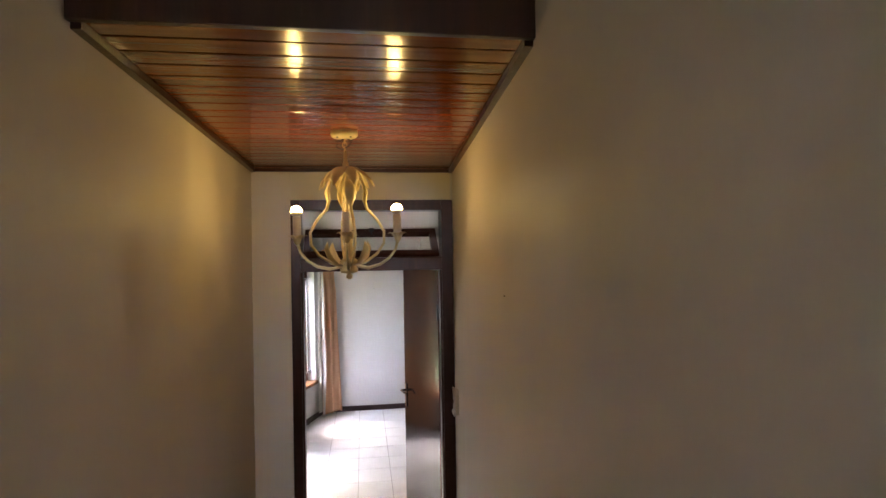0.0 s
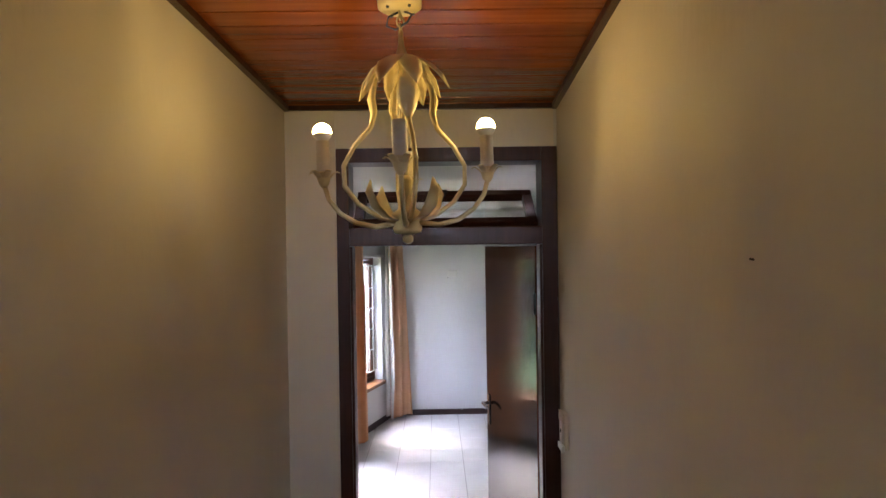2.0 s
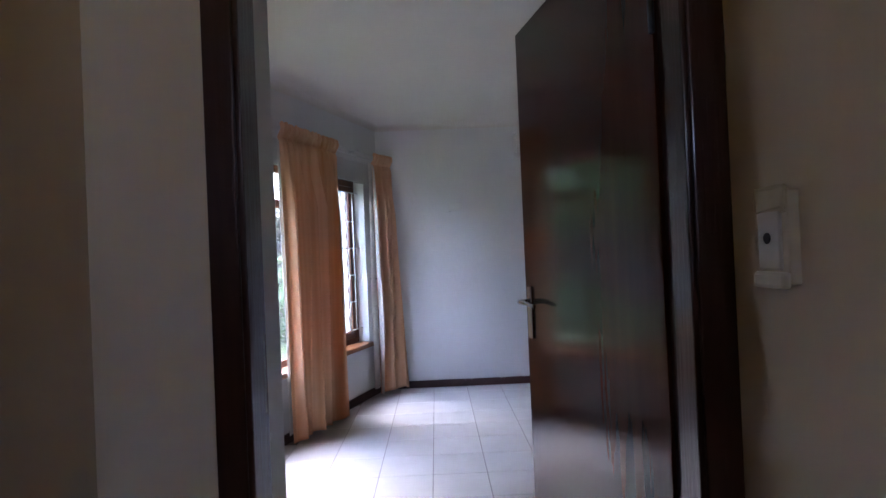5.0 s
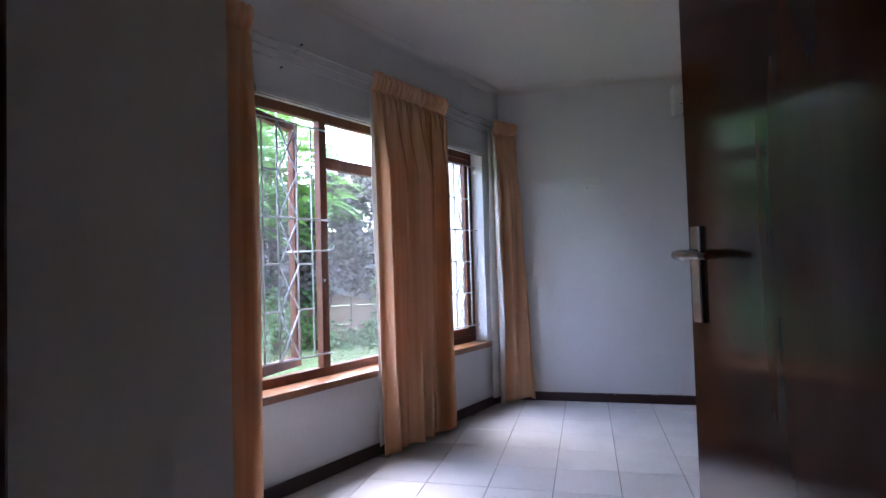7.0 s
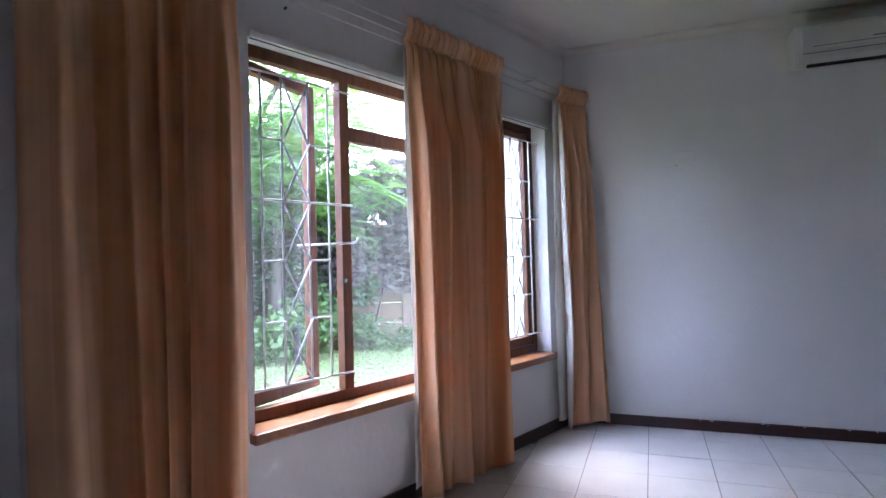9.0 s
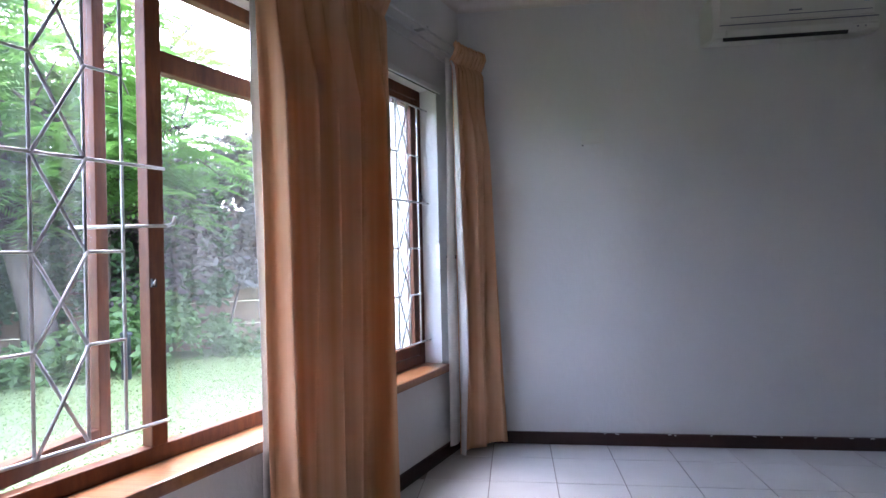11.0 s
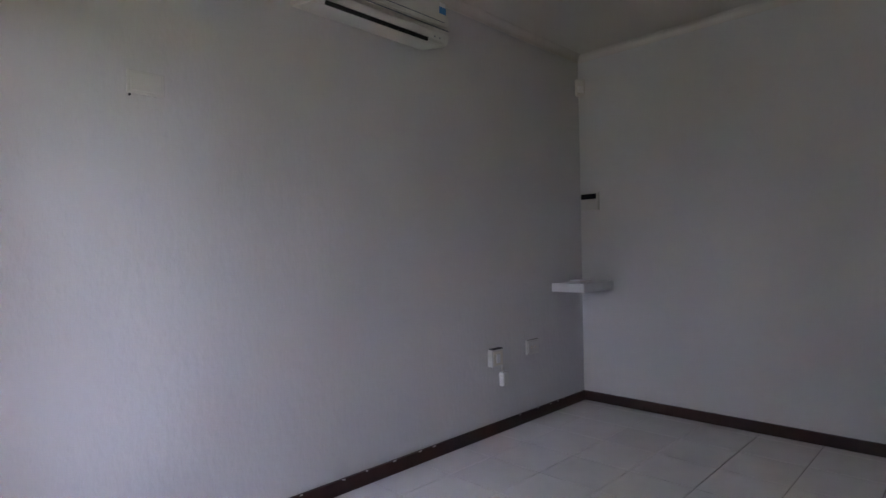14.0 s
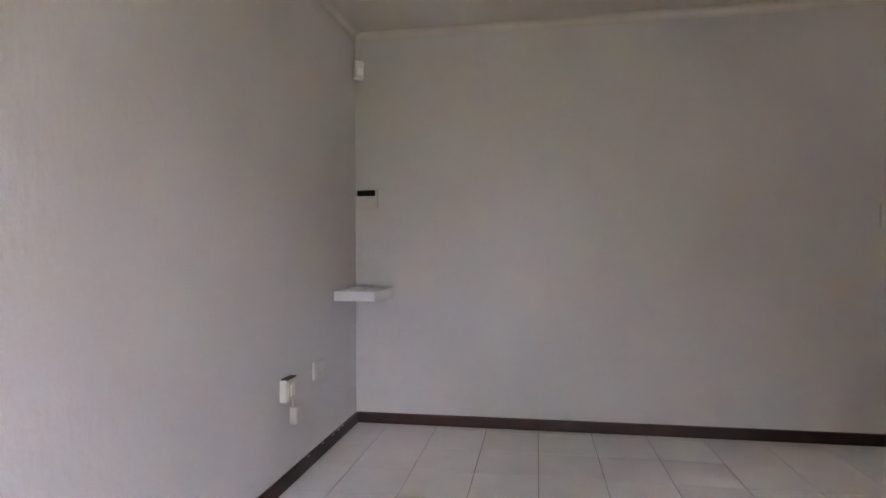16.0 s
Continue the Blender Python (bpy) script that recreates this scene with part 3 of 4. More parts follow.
def curtain(s0, s1, b0, b1, folds, seed, depth, label, lining=0.0, z0=0.03, swing=0.0, out=0.0):
    """Gathered cloth between s0 and s1 at the heading and b0 and b1 at the hem, out metres further from the wall below."""
    rnd = random.Random(seed)
    ob = thing("curtain", label, "curtain", WIN, group="curtains at the windows")
    nu, nz, zt = folds * 22, 70, 2.172
    # uneven fold centres, depths and skews
    cuts = [0.0]
    for _ in range(folds):
        cuts.append(cuts[-1] + rnd.uniform(0.55, 1.5))
    cuts = [c / cuts[-1] for c in cuts]
    amp = [rnd.uniform(0.5, 1.25) for _ in range(folds)]
    skew = [rnd.uniform(-0.7, 0.7) for _ in range(folds)]
    wander = [rnd.uniform(-1, 1) for _ in range(folds + 1)]
    wander[0] = wander[-1] = 0.0
    jag = [rnd.uniform(-1, 1) for _ in range(nu + 1)]
    pl = folds * 3

    def place(i, k):
        a, v = i / nu, k / nz
        z = zt + (z0 - zt) * v
        edges = [c + 0.35 / folds * w * v * v for c, w in zip(cuts, wander)]
        j = 0
        while j < folds - 1 and a > edges[j + 1]:
            j += 1
        u = min(1.0, max(0.0, (a - edges[j]) / (edges[j + 1] - edges[j])))
        wide = (edges[j + 1] - edges[j]) * folds
        u2 = u + skew[j] * 0.16 * math.sin(2 * math.pi * u) * min(1, 2 * v)
        fall = min(1.0, max(0.0, (v - 0.035) / 0.22))
        fold = (0.5 - 0.5 * math.cos(2 * math.pi * u2)) ** 1.25 * amp[j] * 0.090 * (0.12 + 0.88 * fall) * min(1.2, wide)
        crease = 0.012 * math.sin(2 * math.pi * (2.0 * u + skew[j])) * amp[j] * fall * math.sin(math.pi * min(1, v * 1.4 + 0.1))
        pleat = abs(math.sin(math.pi * pl * a)) * 0.019 * max(0.0, 1 - v / 0.16)
        band = 0.014 * math.exp(-((v - 0.012) / 0.014) ** 2) - 0.016 * math.exp(-((v - 0.042) / 0.010) ** 2)
        off = -depth - 0.018 - fold - crease - pleat - band - out * v - swing * (0.35 + 0.65 * v) * a * a
        s = (s0 + (s1 - s0) * a) * (1 - v) + (b0 + (b1 - b0) * a) * v
        s += 0.016 * math.sin(2 * math.pi * u + 1.1 + skew[j]) * fall * (1 if 0 < i < nu else 0) + 0.007 * math.sin(7.0 * v + seed + 2 * a) * v
        top = max(0.0, 1 - v / 0.03)
        z += (0.008 * math.sin(math.pi * 2 * pl * a) + 0.006 * jag[i]) * top - 0.014 * math.cos(2 * math.pi * u) * max(0.0, (v - 0.9) / 0.1)
        return Vector((s, off, z))

    def sheet(i0, i1, k0, k1, push=0.0):
        bm = bmesh.new()
        g = [[bm.verts.new(place(i, k) + Vector((0, push, 0))) for k in range(k0, k1 + 1)] for i in range(i0, i1 + 1)]
        for i in range(len(g) - 1):
            for k in range(len(g[0]) - 1):
                bm.faces.new((g[i][k], g[i + 1][k], g[i + 1][k + 1], g[i][k + 1])).smooth = True
        return bm

    def thick(o, t):
        md = o.modifiers.new("cloth_thickness", "SOLIDIFY")
        md.thickness, md.offset = t, 0
        return o

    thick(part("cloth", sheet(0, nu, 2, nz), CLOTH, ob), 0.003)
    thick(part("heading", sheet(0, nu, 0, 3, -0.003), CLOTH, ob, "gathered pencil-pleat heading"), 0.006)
    bm = bmesh.new()
    lz, g = 30, []
    for i in range(folds * 4 + 1):
        a = i / (folds * 4)
        col = []
        for k in range(lz + 1):
            v = 0.035 + 0.95 * k / lz
            s = (s0 + (s1 - s0) * a) * (1 - v) + (b0 + (b1 - b0) * a) * v
            slack = 0.006 * math.sin(9 * v + seed) * (1 - a)
            col.append(bm.verts.new((s - (lining * (0.4 + 0.8 * v) + slack) * (1 - a), -depth + 0.004 - out * v - swing * (0.35 + 0.65 * v) * a * a + 0.010 * math.sin(a * folds * 4.1 + seed), zt + (z0 + 0.01 - zt) * v)))
        g.append(col)
    for i in range(len(g) - 1):
        for k in range(lz):
            bm.faces.new((g[i][k], g[i + 1][k], g[i + 1][k + 1], g[i][k + 1])).smooth = True
    thick(part("lining", bm, LINING, ob, "white cotton lining"), 0.002)
    if lining > 0.05:
        # the free edge turns over and shows its lining
        bm, g = bmesh.new(), []
        for k in range(3, nz + 1):
            v = k / nz
            p = place(0, k)
            wide = 0.010 + 0.042 * math.sin(math.pi * min(1, v * 0.75)) + 0.006 * math.sin(11 * v)
            g.append([bm.verts.new(p + Vector((-0.012 * c, -0.004 - wide * c, 0))) for c in (0, 0.35, 0.7, 1)])
        for a, b in zip(g, g[1:]):
            for c in range(3):
                bm.faces.new((a[c], a[c + 1], b[c + 1], b[c])).smooth = True
        thick(part("turned_edge", bm, LINING, ob, "white lining turned over the edge"), 0.002)
    return ob


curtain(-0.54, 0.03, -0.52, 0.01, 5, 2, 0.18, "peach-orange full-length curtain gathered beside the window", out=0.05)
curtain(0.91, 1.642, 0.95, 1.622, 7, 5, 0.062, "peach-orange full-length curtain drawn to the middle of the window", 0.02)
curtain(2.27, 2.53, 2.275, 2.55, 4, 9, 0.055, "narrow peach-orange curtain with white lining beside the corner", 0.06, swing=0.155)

# ---- chandelier ----
CX, CY = -0.057, 2.09
chand = thing("chandelier", "cream-enamelled leaf chandelier with two lit bulbs", "chandelier", Matrix.Translation((CX, CY, CEIL)) @ pose(0, 0, 0, 0, -1.2, 0) @ Matrix.Translation((0, 0, -CEIL - 0.011)))
bm = lathe(bmesh.new(), [(0.012, CEIL - 0.020), (0.045, CEIL - 0.016), (0.056, CEIL - 0.009), (0.057, CEIL + 0.012)], 28)
rose = part("ceiling_rose", bm, BRASS_CREAM, chand)
for a in (0.6, 2.2, 3.9, 5.4):
    part("screw", tube(bmesh.new(), [(0.04 * math.cos(a), 0.04 * math.sin(a), CEIL - 0.012), (0.04 * math.cos(a), 0.04 * math.sin(a), CEIL - 0.021)], 0.004, 8), IRON, rose)
bm = bmesh.new()
for i, z in enumerate((CEIL - 0.028, CEIL - 0.046, CEIL - 0.064)):
    ring = [(0.009 * math.cos(t) * (1 if i % 2 else 0.2) , 0.009 * math.cos(t) * (0.2 if i % 2 else 1), z + 0.014 * math.sin(t)) for t in (2 * math.pi * k / 10 for k in range(11))]
    tube(bm, ring, 0.0022, 6, caps=False)
part("chain", bm, BRASS_CREAM, chand)
wire = [(0.0, 0.0, CEIL - 0.02), (-0.03, 0.006, CEIL - 0.03), (-0.036, 0.01, CEIL - 0.052), (-0.012, 0.0, CEIL - 0.066), (0.018, -0.008, CEIL - 0.05), (0.03, 0.0, CEIL - 0.028), (0.01, 0.0, CEIL - 0.02)]
part("flex", tube(bmesh.new(), wire, 0.0026, 6), IRON, chand, "loose dark flex")
part("stem", lathe(bmesh.new(), [(0.008, 2.13), (0.0085, 2.2), (0.0085, 2.49), (0.012, 2.51), (0.014, 2.53), (0.008, 2.55), (0.006, 2.585)], 14), BRASS_CREAM, chand)


def ribbon(centre, widths, turn):
    """A cupped metal leaf along centre points (r, z), turned about the stem."""
    bm = bmesh.new()
    rows = []
    for (r, z), wd in zip(centre, widths):
        rows.append([(bm.verts.new((r + d * 0.18 * wd, s * wd, z))) for s, d in ((-1, -1), (-0.5, 0.3), (0, 1), (0.5, 0.3), (1, -1))])
    for p, q in zip(rows, rows[1:]):
        for k in range(4):
            bm.faces.new((p[k], p[k + 1], q[k + 1], q[k])).smooth = True
    bmesh.ops.rotate(bm, verts=bm.verts, cent=(0, 0, 0), matrix=Matrix.Rotation(turn, 3, "Z"))
    return bm


def leaf_part(name, centre, widths, turn, parent, label=""):
    o = part(name, ribbon(centre, widths, turn), BRASS_CREAM, parent, label)
    md = o.modifiers.new("sheet", "SOLIDIFY")
    md.thickness = 0.0018
    return o


for k in range(8):
    a = 2 * math.pi * (k + 0.5) / 8
    big = 1.0 if k % 2 else 0.82
    leaf_part("crown_leaf", [(0.01, 2.517), (0.042, 2.514), (0.076 * big, 2.494), (0.108 * big, 2.462), (0.128 * big, 2.425)], [0.012, 0.026, 0.031, 0.023, 0.001], a, chand)
for k in range(4):
    a = 2 * math.pi * k / 4 + 0.2
    pts, rad = [], []
    cage = [(0.05, 2.50), (0.068, 2.46), (0.076, 2.42), (0.072, 2.38), (0.085, 2.34), (0.126, 2.295), (0.155, 2.245), (0.154, 2.195), (0.122, 2.15), (0.07, 2.115), (0.03, 2.105)]
    for r, z in cage:
        pts.append((r * math.cos(a), r * math.sin(a), z))
    strap = part("strap", tube(bmesh.new(), pts, [0.004, 0.005, 0.006, 0.006, 0.0065, 0.006, 0.006, 0.006, 0.006, 0.006, 0.006], 8), BRASS_CREAM, chand)
    leaf_part("strap_leaf", [(0.056, 2.475), (0.076, 2.445), (0.086, 2.41), (0.08, 2.375), (0.088, 2.345)], [0.006, 0.022, 0.029, 0.021, 0.005], a, strap)
    leaf_part("low_leaf", [(0.03, 2.105), (0.068, 2.114), (0.098, 2.138), (0.116, 2.175), (0.108, 2.205)], [0.006, 0.015, 0.020, 0.016, 0.002], a + 0.5, chand)
part("hub", lathe(bmesh.new(), [(0.004, 2.046), (0.013, 2.052), (0.014, 2.064), (0.008, 2.070), (0.034, 2.074), (0.038, 2.086), (0.030, 2.10), (0.034, 2.116), (0.040, 2.122), (0.024, 2.135), (0.018, 2.16), (0.023, 2.175), (0.016, 2.19), (0.02, 2.205), (0.010, 2.22)], 22), BRASS_CREAM, chand)
ARM = 0.208
for k in range(4):
    a = math.pi / 2 * k
    ca, sa = math.cos(a), math.sin(a)
    pts = [(r * ca, r * sa, z) for r, z in ((0.03, 2.10), (0.08, 2.092), (0.13, 2.104), (0.17, 2.13), (0.197, 2.165), (ARM, 2.205))]
    arm = part("arm", tube(bmesh.new(), pts, [0.007, 0.007, 0.0065, 0.006, 0.006, 0.0065], 10), BRASS_CREAM, chand)
    c = (ARM * ca, ARM * sa)
    part("cup", lathe(bmesh.new(), [(0.005, 2.195), (0.013, 2.205), (0.018, 2.222), (0.021, 2.232), (0.016, 2.236)], 16, c), BRASS_CREAM, arm)
    for j in range(5):
        b = 2 * math.pi * j / 5 + 0.3
        bm = ribbon([(0.012, 2.218), (0.024, 2.232), (0.034, 2.238), (0.042, 2.234)], [0.008, 0.010, 0.007, 0.001], b)
        bmesh.ops.translate(bm, verts=bm.verts, vec=(c[0], c[1], 0))
        o = part("petal", bm, BRASS_CREAM, arm)
        o.modifiers.new("sheet", "SOLIDIFY").thickness = 0.0015
    part("candle_sleeve", lathe(bmesh.new(), [(0.0165, 2.236), (0.017, 2.24), (0.0165, 2.312), (0.013, 2.315)], 18, c), SLEEVE, arm, "cream candle sleeve")
    if k in (0, 2):
        part("bulb_base", lathe(bmesh.new(), [(0.012, 2.312), (0.014, 2.316), (0.021, 2.324), (0.0245, 2.331), (0.0235, 2.3325)], 20, c), WHITE_PLASTIC, arm, "white plastic bulb base")
        prof = [(0.0238 * math.sin(t), 2.336 - 0.0238 * math.cos(t)) for t in (1.43, 1.6, 1.9, 2.2, 2.5, 2.8, 3.05)]
        bulb = part("bulb", lathe(bmesh.new(), prof, 20, c), LIT, arm, "glowing round warm bulb")

# ---- things on the far wall ----
AX0, AX1, AZ0, AZ1 = 0.785, 1.556, 2.078, 2.345
ac = thing("air_conditioner", "white wall-mounted split air conditioner with an open louvre slot", "air conditioner")
bm = bmesh.new()
prof = [(FAR_Y + 0.001, AZ1), (FAR_Y - 0.165, AZ1), (FAR_Y - 0.188, AZ1 - 0.018), (FAR_Y - 0.202, AZ0 + 0.13), (FAR_Y - 0.204, AZ0 + 0.07), (FAR_Y - 0.188, AZ0 + 0.036), (FAR_Y - 0.172, AZ0 + 0.030), (FAR_Y + 0.001, AZ0 + 0.062)]
la = [bm.verts.new((AX0, a, b)) for a, b in prof]
lb = [bm.verts.new((AX1, a, b)) for a, b in prof]
for i in range(len(prof)):
    j = (i + 1) % len(prof)
    bm.faces.new((la[i], la[j], lb[j], lb[i]))
bm.faces.new(la), bm.faces.new(lb)
bmesh.ops.bevel(bm, geom=list(bm.edges), offset=0.007, segments=2, affect="EDGES")
part("body", bm, WHITE_PLASTIC, ac)
part("front_panel", boxes((AX0 + 0.03, AX1 - 0.025, FAR_Y - 0.2075, FAR_Y - 0.196, AZ0 + 0.112, AZ1 - 0.03), bevel=0.004), WHITE_PLASTIC, ac)
part("accent_line", boxes((AX0 + 0.08, AX1 - 0.04, FAR_Y - 0.2095, FAR_Y - 0.2065, AZ0 + 0.131, AZ0 + 0.1345)), GREY_LINE, ac, "fine blue-grey line")
part("panel_gap", boxes((AX0 + 0.03, AX1 - 0.01, FAR_Y - 0.2085, FAR_Y - 0.200, AZ0 + 0.096, AZ0 + 0.0995)), GREY_LINE, ac)
TILT = Matrix.Translation((0, FAR_Y - 0.194, AZ0 + 0.036)) @ pose(0, 0, 0, 24)
part("louvre", box(bmesh.new(), AX0 + 0.06, AX1 - 0.13, -0.006, 0.004, 0.006, 0.04, 0.003, TILT), WHITE_PLASTIC, ac)
part("outlet_slot", box(bmesh.new(), AX0 + 0.05, AX1 - 0.145, -0.005, 0.004, -0.014, 0.004, 0.0, TILT), DARK_SLOT, ac, "dark outlet slot")
part("badge", boxes((1.14, 1.20, FAR_Y - 0.2095, FAR_Y - 0.2065, AZ0 + 0.148, AZ0 + 0.155)), GREY_LINE, ac, "small grey badge")
part("energy_label", boxes((AX1 - 0.075, AX1 - 0.03, FAR_Y - 0.2092, FAR_Y - 0.2068, AZ0 + 0.172, AZ0 + 0.205)), BLUE_LABEL, ac, "blue sticker")
part("energy_label", boxes((AX1 - 0.072, AX1 - 0.034, FAR_Y - 0.2092, FAR_Y - 0.2068, AZ0 + 0.206, AZ0 + 0.226)), WHITE_LAM, ac, "white sticker")
for i in range(2):
    part("indicator", boxes((AX1 - 0.105 + 0.035 * i, AX1 - 0.099 + 0.035 * i, FAR_Y - 0.2015, FAR_Y - 0.198, AZ0 + 0.05, AZ0 + 0.056)), GREY_LINE, ac)


def wall_plate(name, label, category, x0, x1, z0, z1, depth):
    ob = thing(name, label, category)
    part("back_box", boxes((x0, x1, FAR_Y - depth, FAR_Y + 0.001, z0, z1), bevel=0.004), WHITE_PLASTIC, ob)
    return ob


p = wall_plate("blank_plate", "white blank cover plate high on the wall", "wall plate", 0.150, 0.272, 1.652, 1.732, 0.012)
part("cover", boxes((0.160, 0.262, FAR_Y - 0.015, FAR_Y - 0.011, 1.660, 1.724), bevel=0.002), WHITE_PLASTIC, p)
part("screw", tube(bmesh.new(), [(0.158, FAR_Y - 0.011, 1.645), (0.158, FAR_Y + 0.001, 1.645)], 0.004, 8), IRON, p)
p = wall_plate("socket", "white surface-mounted socket with a rocker on the wall", "socket", 2.043, 2.145, 0.403, 0.503, 0.034)
part("face", boxes((2.052, 2.136, FAR_Y - 0.038, FAR_Y - 0.033, 0.411, 0.495), bevel=0.002), OLD_PLASTIC, p)
part("top_slot", boxes((2.048, 2.140, FAR_Y - 0.036, FAR_Y - 0.004, 0.5025, 0.509), bevel=0.002), DARK_SLOT, p, "dark gap along the top")
part("rocker", boxes((2.075, 2.108, FAR_Y - 0.043, FAR_Y - 0.037, 0.425, 0.478), bevel=0.003), WHITE_LAM, p)
p = wall_plate("socket", "flat white outlet plate near the corner", "socket", 2.412, 2.540, 0.420, 0.513, 0.014)
part("face", boxes((2.424, 2.528, FAR_Y - 0.017, FAR_Y - 0.013, 0.430, 0.503), bevel=0.002), WHITE_PLASTIC, p)
for x in (2.455, 2.495):
    part("outlet", tube(bmesh.new(), [(x, FAR_Y - 0.0155, 0.466), (x, FAR_Y - 0.0185, 0.466)], 0.009, 12), OLD_PLASTIC, p)
p = wall_plate("junction_box", "small white junction box below the socket", "junction box", 2.146, 2.200, 0.275, 0.356, 0.03)
part("lid", boxes((2.150, 2.196, FAR_Y - 0.034, FAR_Y - 0.029, 0.279, 0.352), bevel=0.002), WHITE_PLASTIC, p)
part("conduit", tube(bmesh.new(), [(2.165, FAR_Y - 0.008, 0.355), (2.165, FAR_Y - 0.008, 0.404)], 0.004, 8), WHITE_PLASTIC, p)

# ---- corner shelf, keypad, sensor ----
shelf = thing("floating_shelf", "thick white laminate floating shelf fixed in the corner", "shelf")
part("board", boxes((2.725, EAST_X + 0.001, 7.092, FAR_Y + 0.001, 0.802, 0.858), bevel=0.002), WHITE_LAM, shelf)
part("edge_strip", boxes((2.7235, 2.7255, 7.094, FAR_Y, 0.804, 0.856)), WHITE_LAM, shelf)
router = thing("flat_box", "small flat white box lying on the shelf", "box")
part("base", boxes((2.86, 3.02, 7.20, 7.29, 0.8585, 0.868), bevel=0.003), WHITE_PLASTIC, router)
part("lid", boxes((2.865, 3.015, 7.205, 7.285, 0.868, 0.876), bevel=0.003), WHITE_LAM, router)
pad = thing("alarm_keypad", "white alarm keypad with a dark display strip", "keypad")
part("housing", boxes((EAST_X - 0.024, EAST_X + 0.001, 7.182, 7.318, 1.357, 1.485), bevel=0.005), WHITE_PLASTIC, pad)
part("display", boxes((EAST_X - 0.0262, EAST_X - 0.0235, 7.196, 7.314, 1.437, 1.474), bevel=0.001), DISPLAY, pad, "dark display strip")
part("flap", boxes((EAST_X - 0.0285, EAST_X - 0.023, 7.195, 7.305, 1.365, 1.425), bevel=0.003), WHITE_PLASTIC, pad)
pir = thing("motion_detector", "small white motion detector fitted high in the corner", "motion detector", Matrix.Translation((EAST_X - 0.03, FAR_Y - 0.03, 2.182)) @ pose(0, 0, 0, 0, 0, -45))
part("housing", boxes((-0.033, 0.033, -0.02, 0.03, 0, 0.116), bevel=0.012), WHITE_PLASTIC, pir)
part("lens", boxes((-0.022, 0.022, -0.026, -0.018, 0.018, 0.065), bevel=0.006), WHITE_LAM, pir, "milky curved lens")
sw2 = thing("light_switch", "white light switch on the plain room wall", "switch", Matrix.Translation((EAST_X, 4.27, 1.262)))
part("plate", boxes((-0.012, 0.001, -0.06, 0.06, -0.07, 0.07), bevel=0.004), WHITE_PLASTIC, sw2)
for dy in (-0.022, 0.022):
    part("rocker", boxes((-0.017, -0.0115, dy - 0.012, dy + 0.012, -0.02, 0.02), bevel=0.002), WHITE_LAM, sw2)
hook = thing("curtain_hook", "small black tie-back knob on the wall", "hook", WIN)
part("post", tube(bmesh.new(), [(2.30, 0.001, 1.05), (2.30, -0.045, 1.05)], 0.005, 8), IRON, hook)
part("knob", tube(bmesh.new(), [(2.30, -0.045, 1.05), (2.30, -0.056, 1.05)], [0.012, 0.010], 12), IRON, hook)
nail = thing("wall_plug", "old dark wall plug in cream plaster", "wall plug", Matrix.Translation((east(1.41), 1.41, 2.005)))
part("stub", tube(bmesh.new(), [(0.002, 0, 0), (-0.005, 0.002, 0.001)], 0.0016, 8), BARK, nail)

# ---- garden ----
GZ = -0.12
ground = solid("ground", boxes((-400, 400, -300, 500, GZ - 0.3, GZ)), GRASS, kind="structure")
NG = Vector((-0.53, 0.848, 0))
TG = Vector((0.848, 0.53, 0))
BASE = Vector((-0.2, 4.1, GZ))


def garden(d, l, z=0.0):
    """d metres out over the lawn, l metres along the boundary."""
    return BASE + NG * d + TG * l + Vector((0, 0, z))


def blades(name, n, d0, d1, l0, l1, h, material, label, seed):
    r = random.Random(seed)
    vs, fs = [], []
    for _ in range(n):
        p = garden(r.uniform(d0, d1), r.uniform(l0, l1))
        a = r.uniform(0, 6.28)
        wv = Vector((math.cos(a), math.sin(a), 0)) * r.uniform(0.004, 0.009)
        tip = p + Vector((r.uniform(-0.02, 0.02), r.uniform(-0.02, 0.02), h * r.uniform(0.5, 1.2)))
        k = len(vs)
        vs += [p - wv, p + wv, tip]
        fs.append((k, k + 1, k + 2))
    me = bpy.data.meshes.new(name)
    me.from_pydata(vs, [], fs)
    me.materials.append(material)
    return tagged(new(name, me), label, "grass", kind="stuff")


blades("grass", 90000, 1.6, 7.4, -5.5, 5.5, 0.016, BLADE, "short light-green lawn grass", 3)

wall = thing("boundary_wall", "weathered precast concrete panel wall behind the hedge", "garden wall")
D_WALL = 8.0
for i in range(9):
    l = -9 + 2.0 * i
    c = garden(D_WALL, l)
    m = Matrix(((TG.x, NG.x, 0, c.x), (TG.y, NG.y, 0, c.y), (0, 0, 1, c.z), (0, 0, 0, 1)))
    part("post", box(bmesh.new(), -0.06, 0.06, -0.06, 0.06, -0.1, 1.9, 0.01, m), CONCRETE, wall)
    if i < 8:
        for k in range(6):
            part("panel", box(bmesh.new(), 0.062, 1.938, -0.02, 0.02, 0.303 * k, 0.303 * k + 0.297, 0.008, m), CONCRETE, wall)


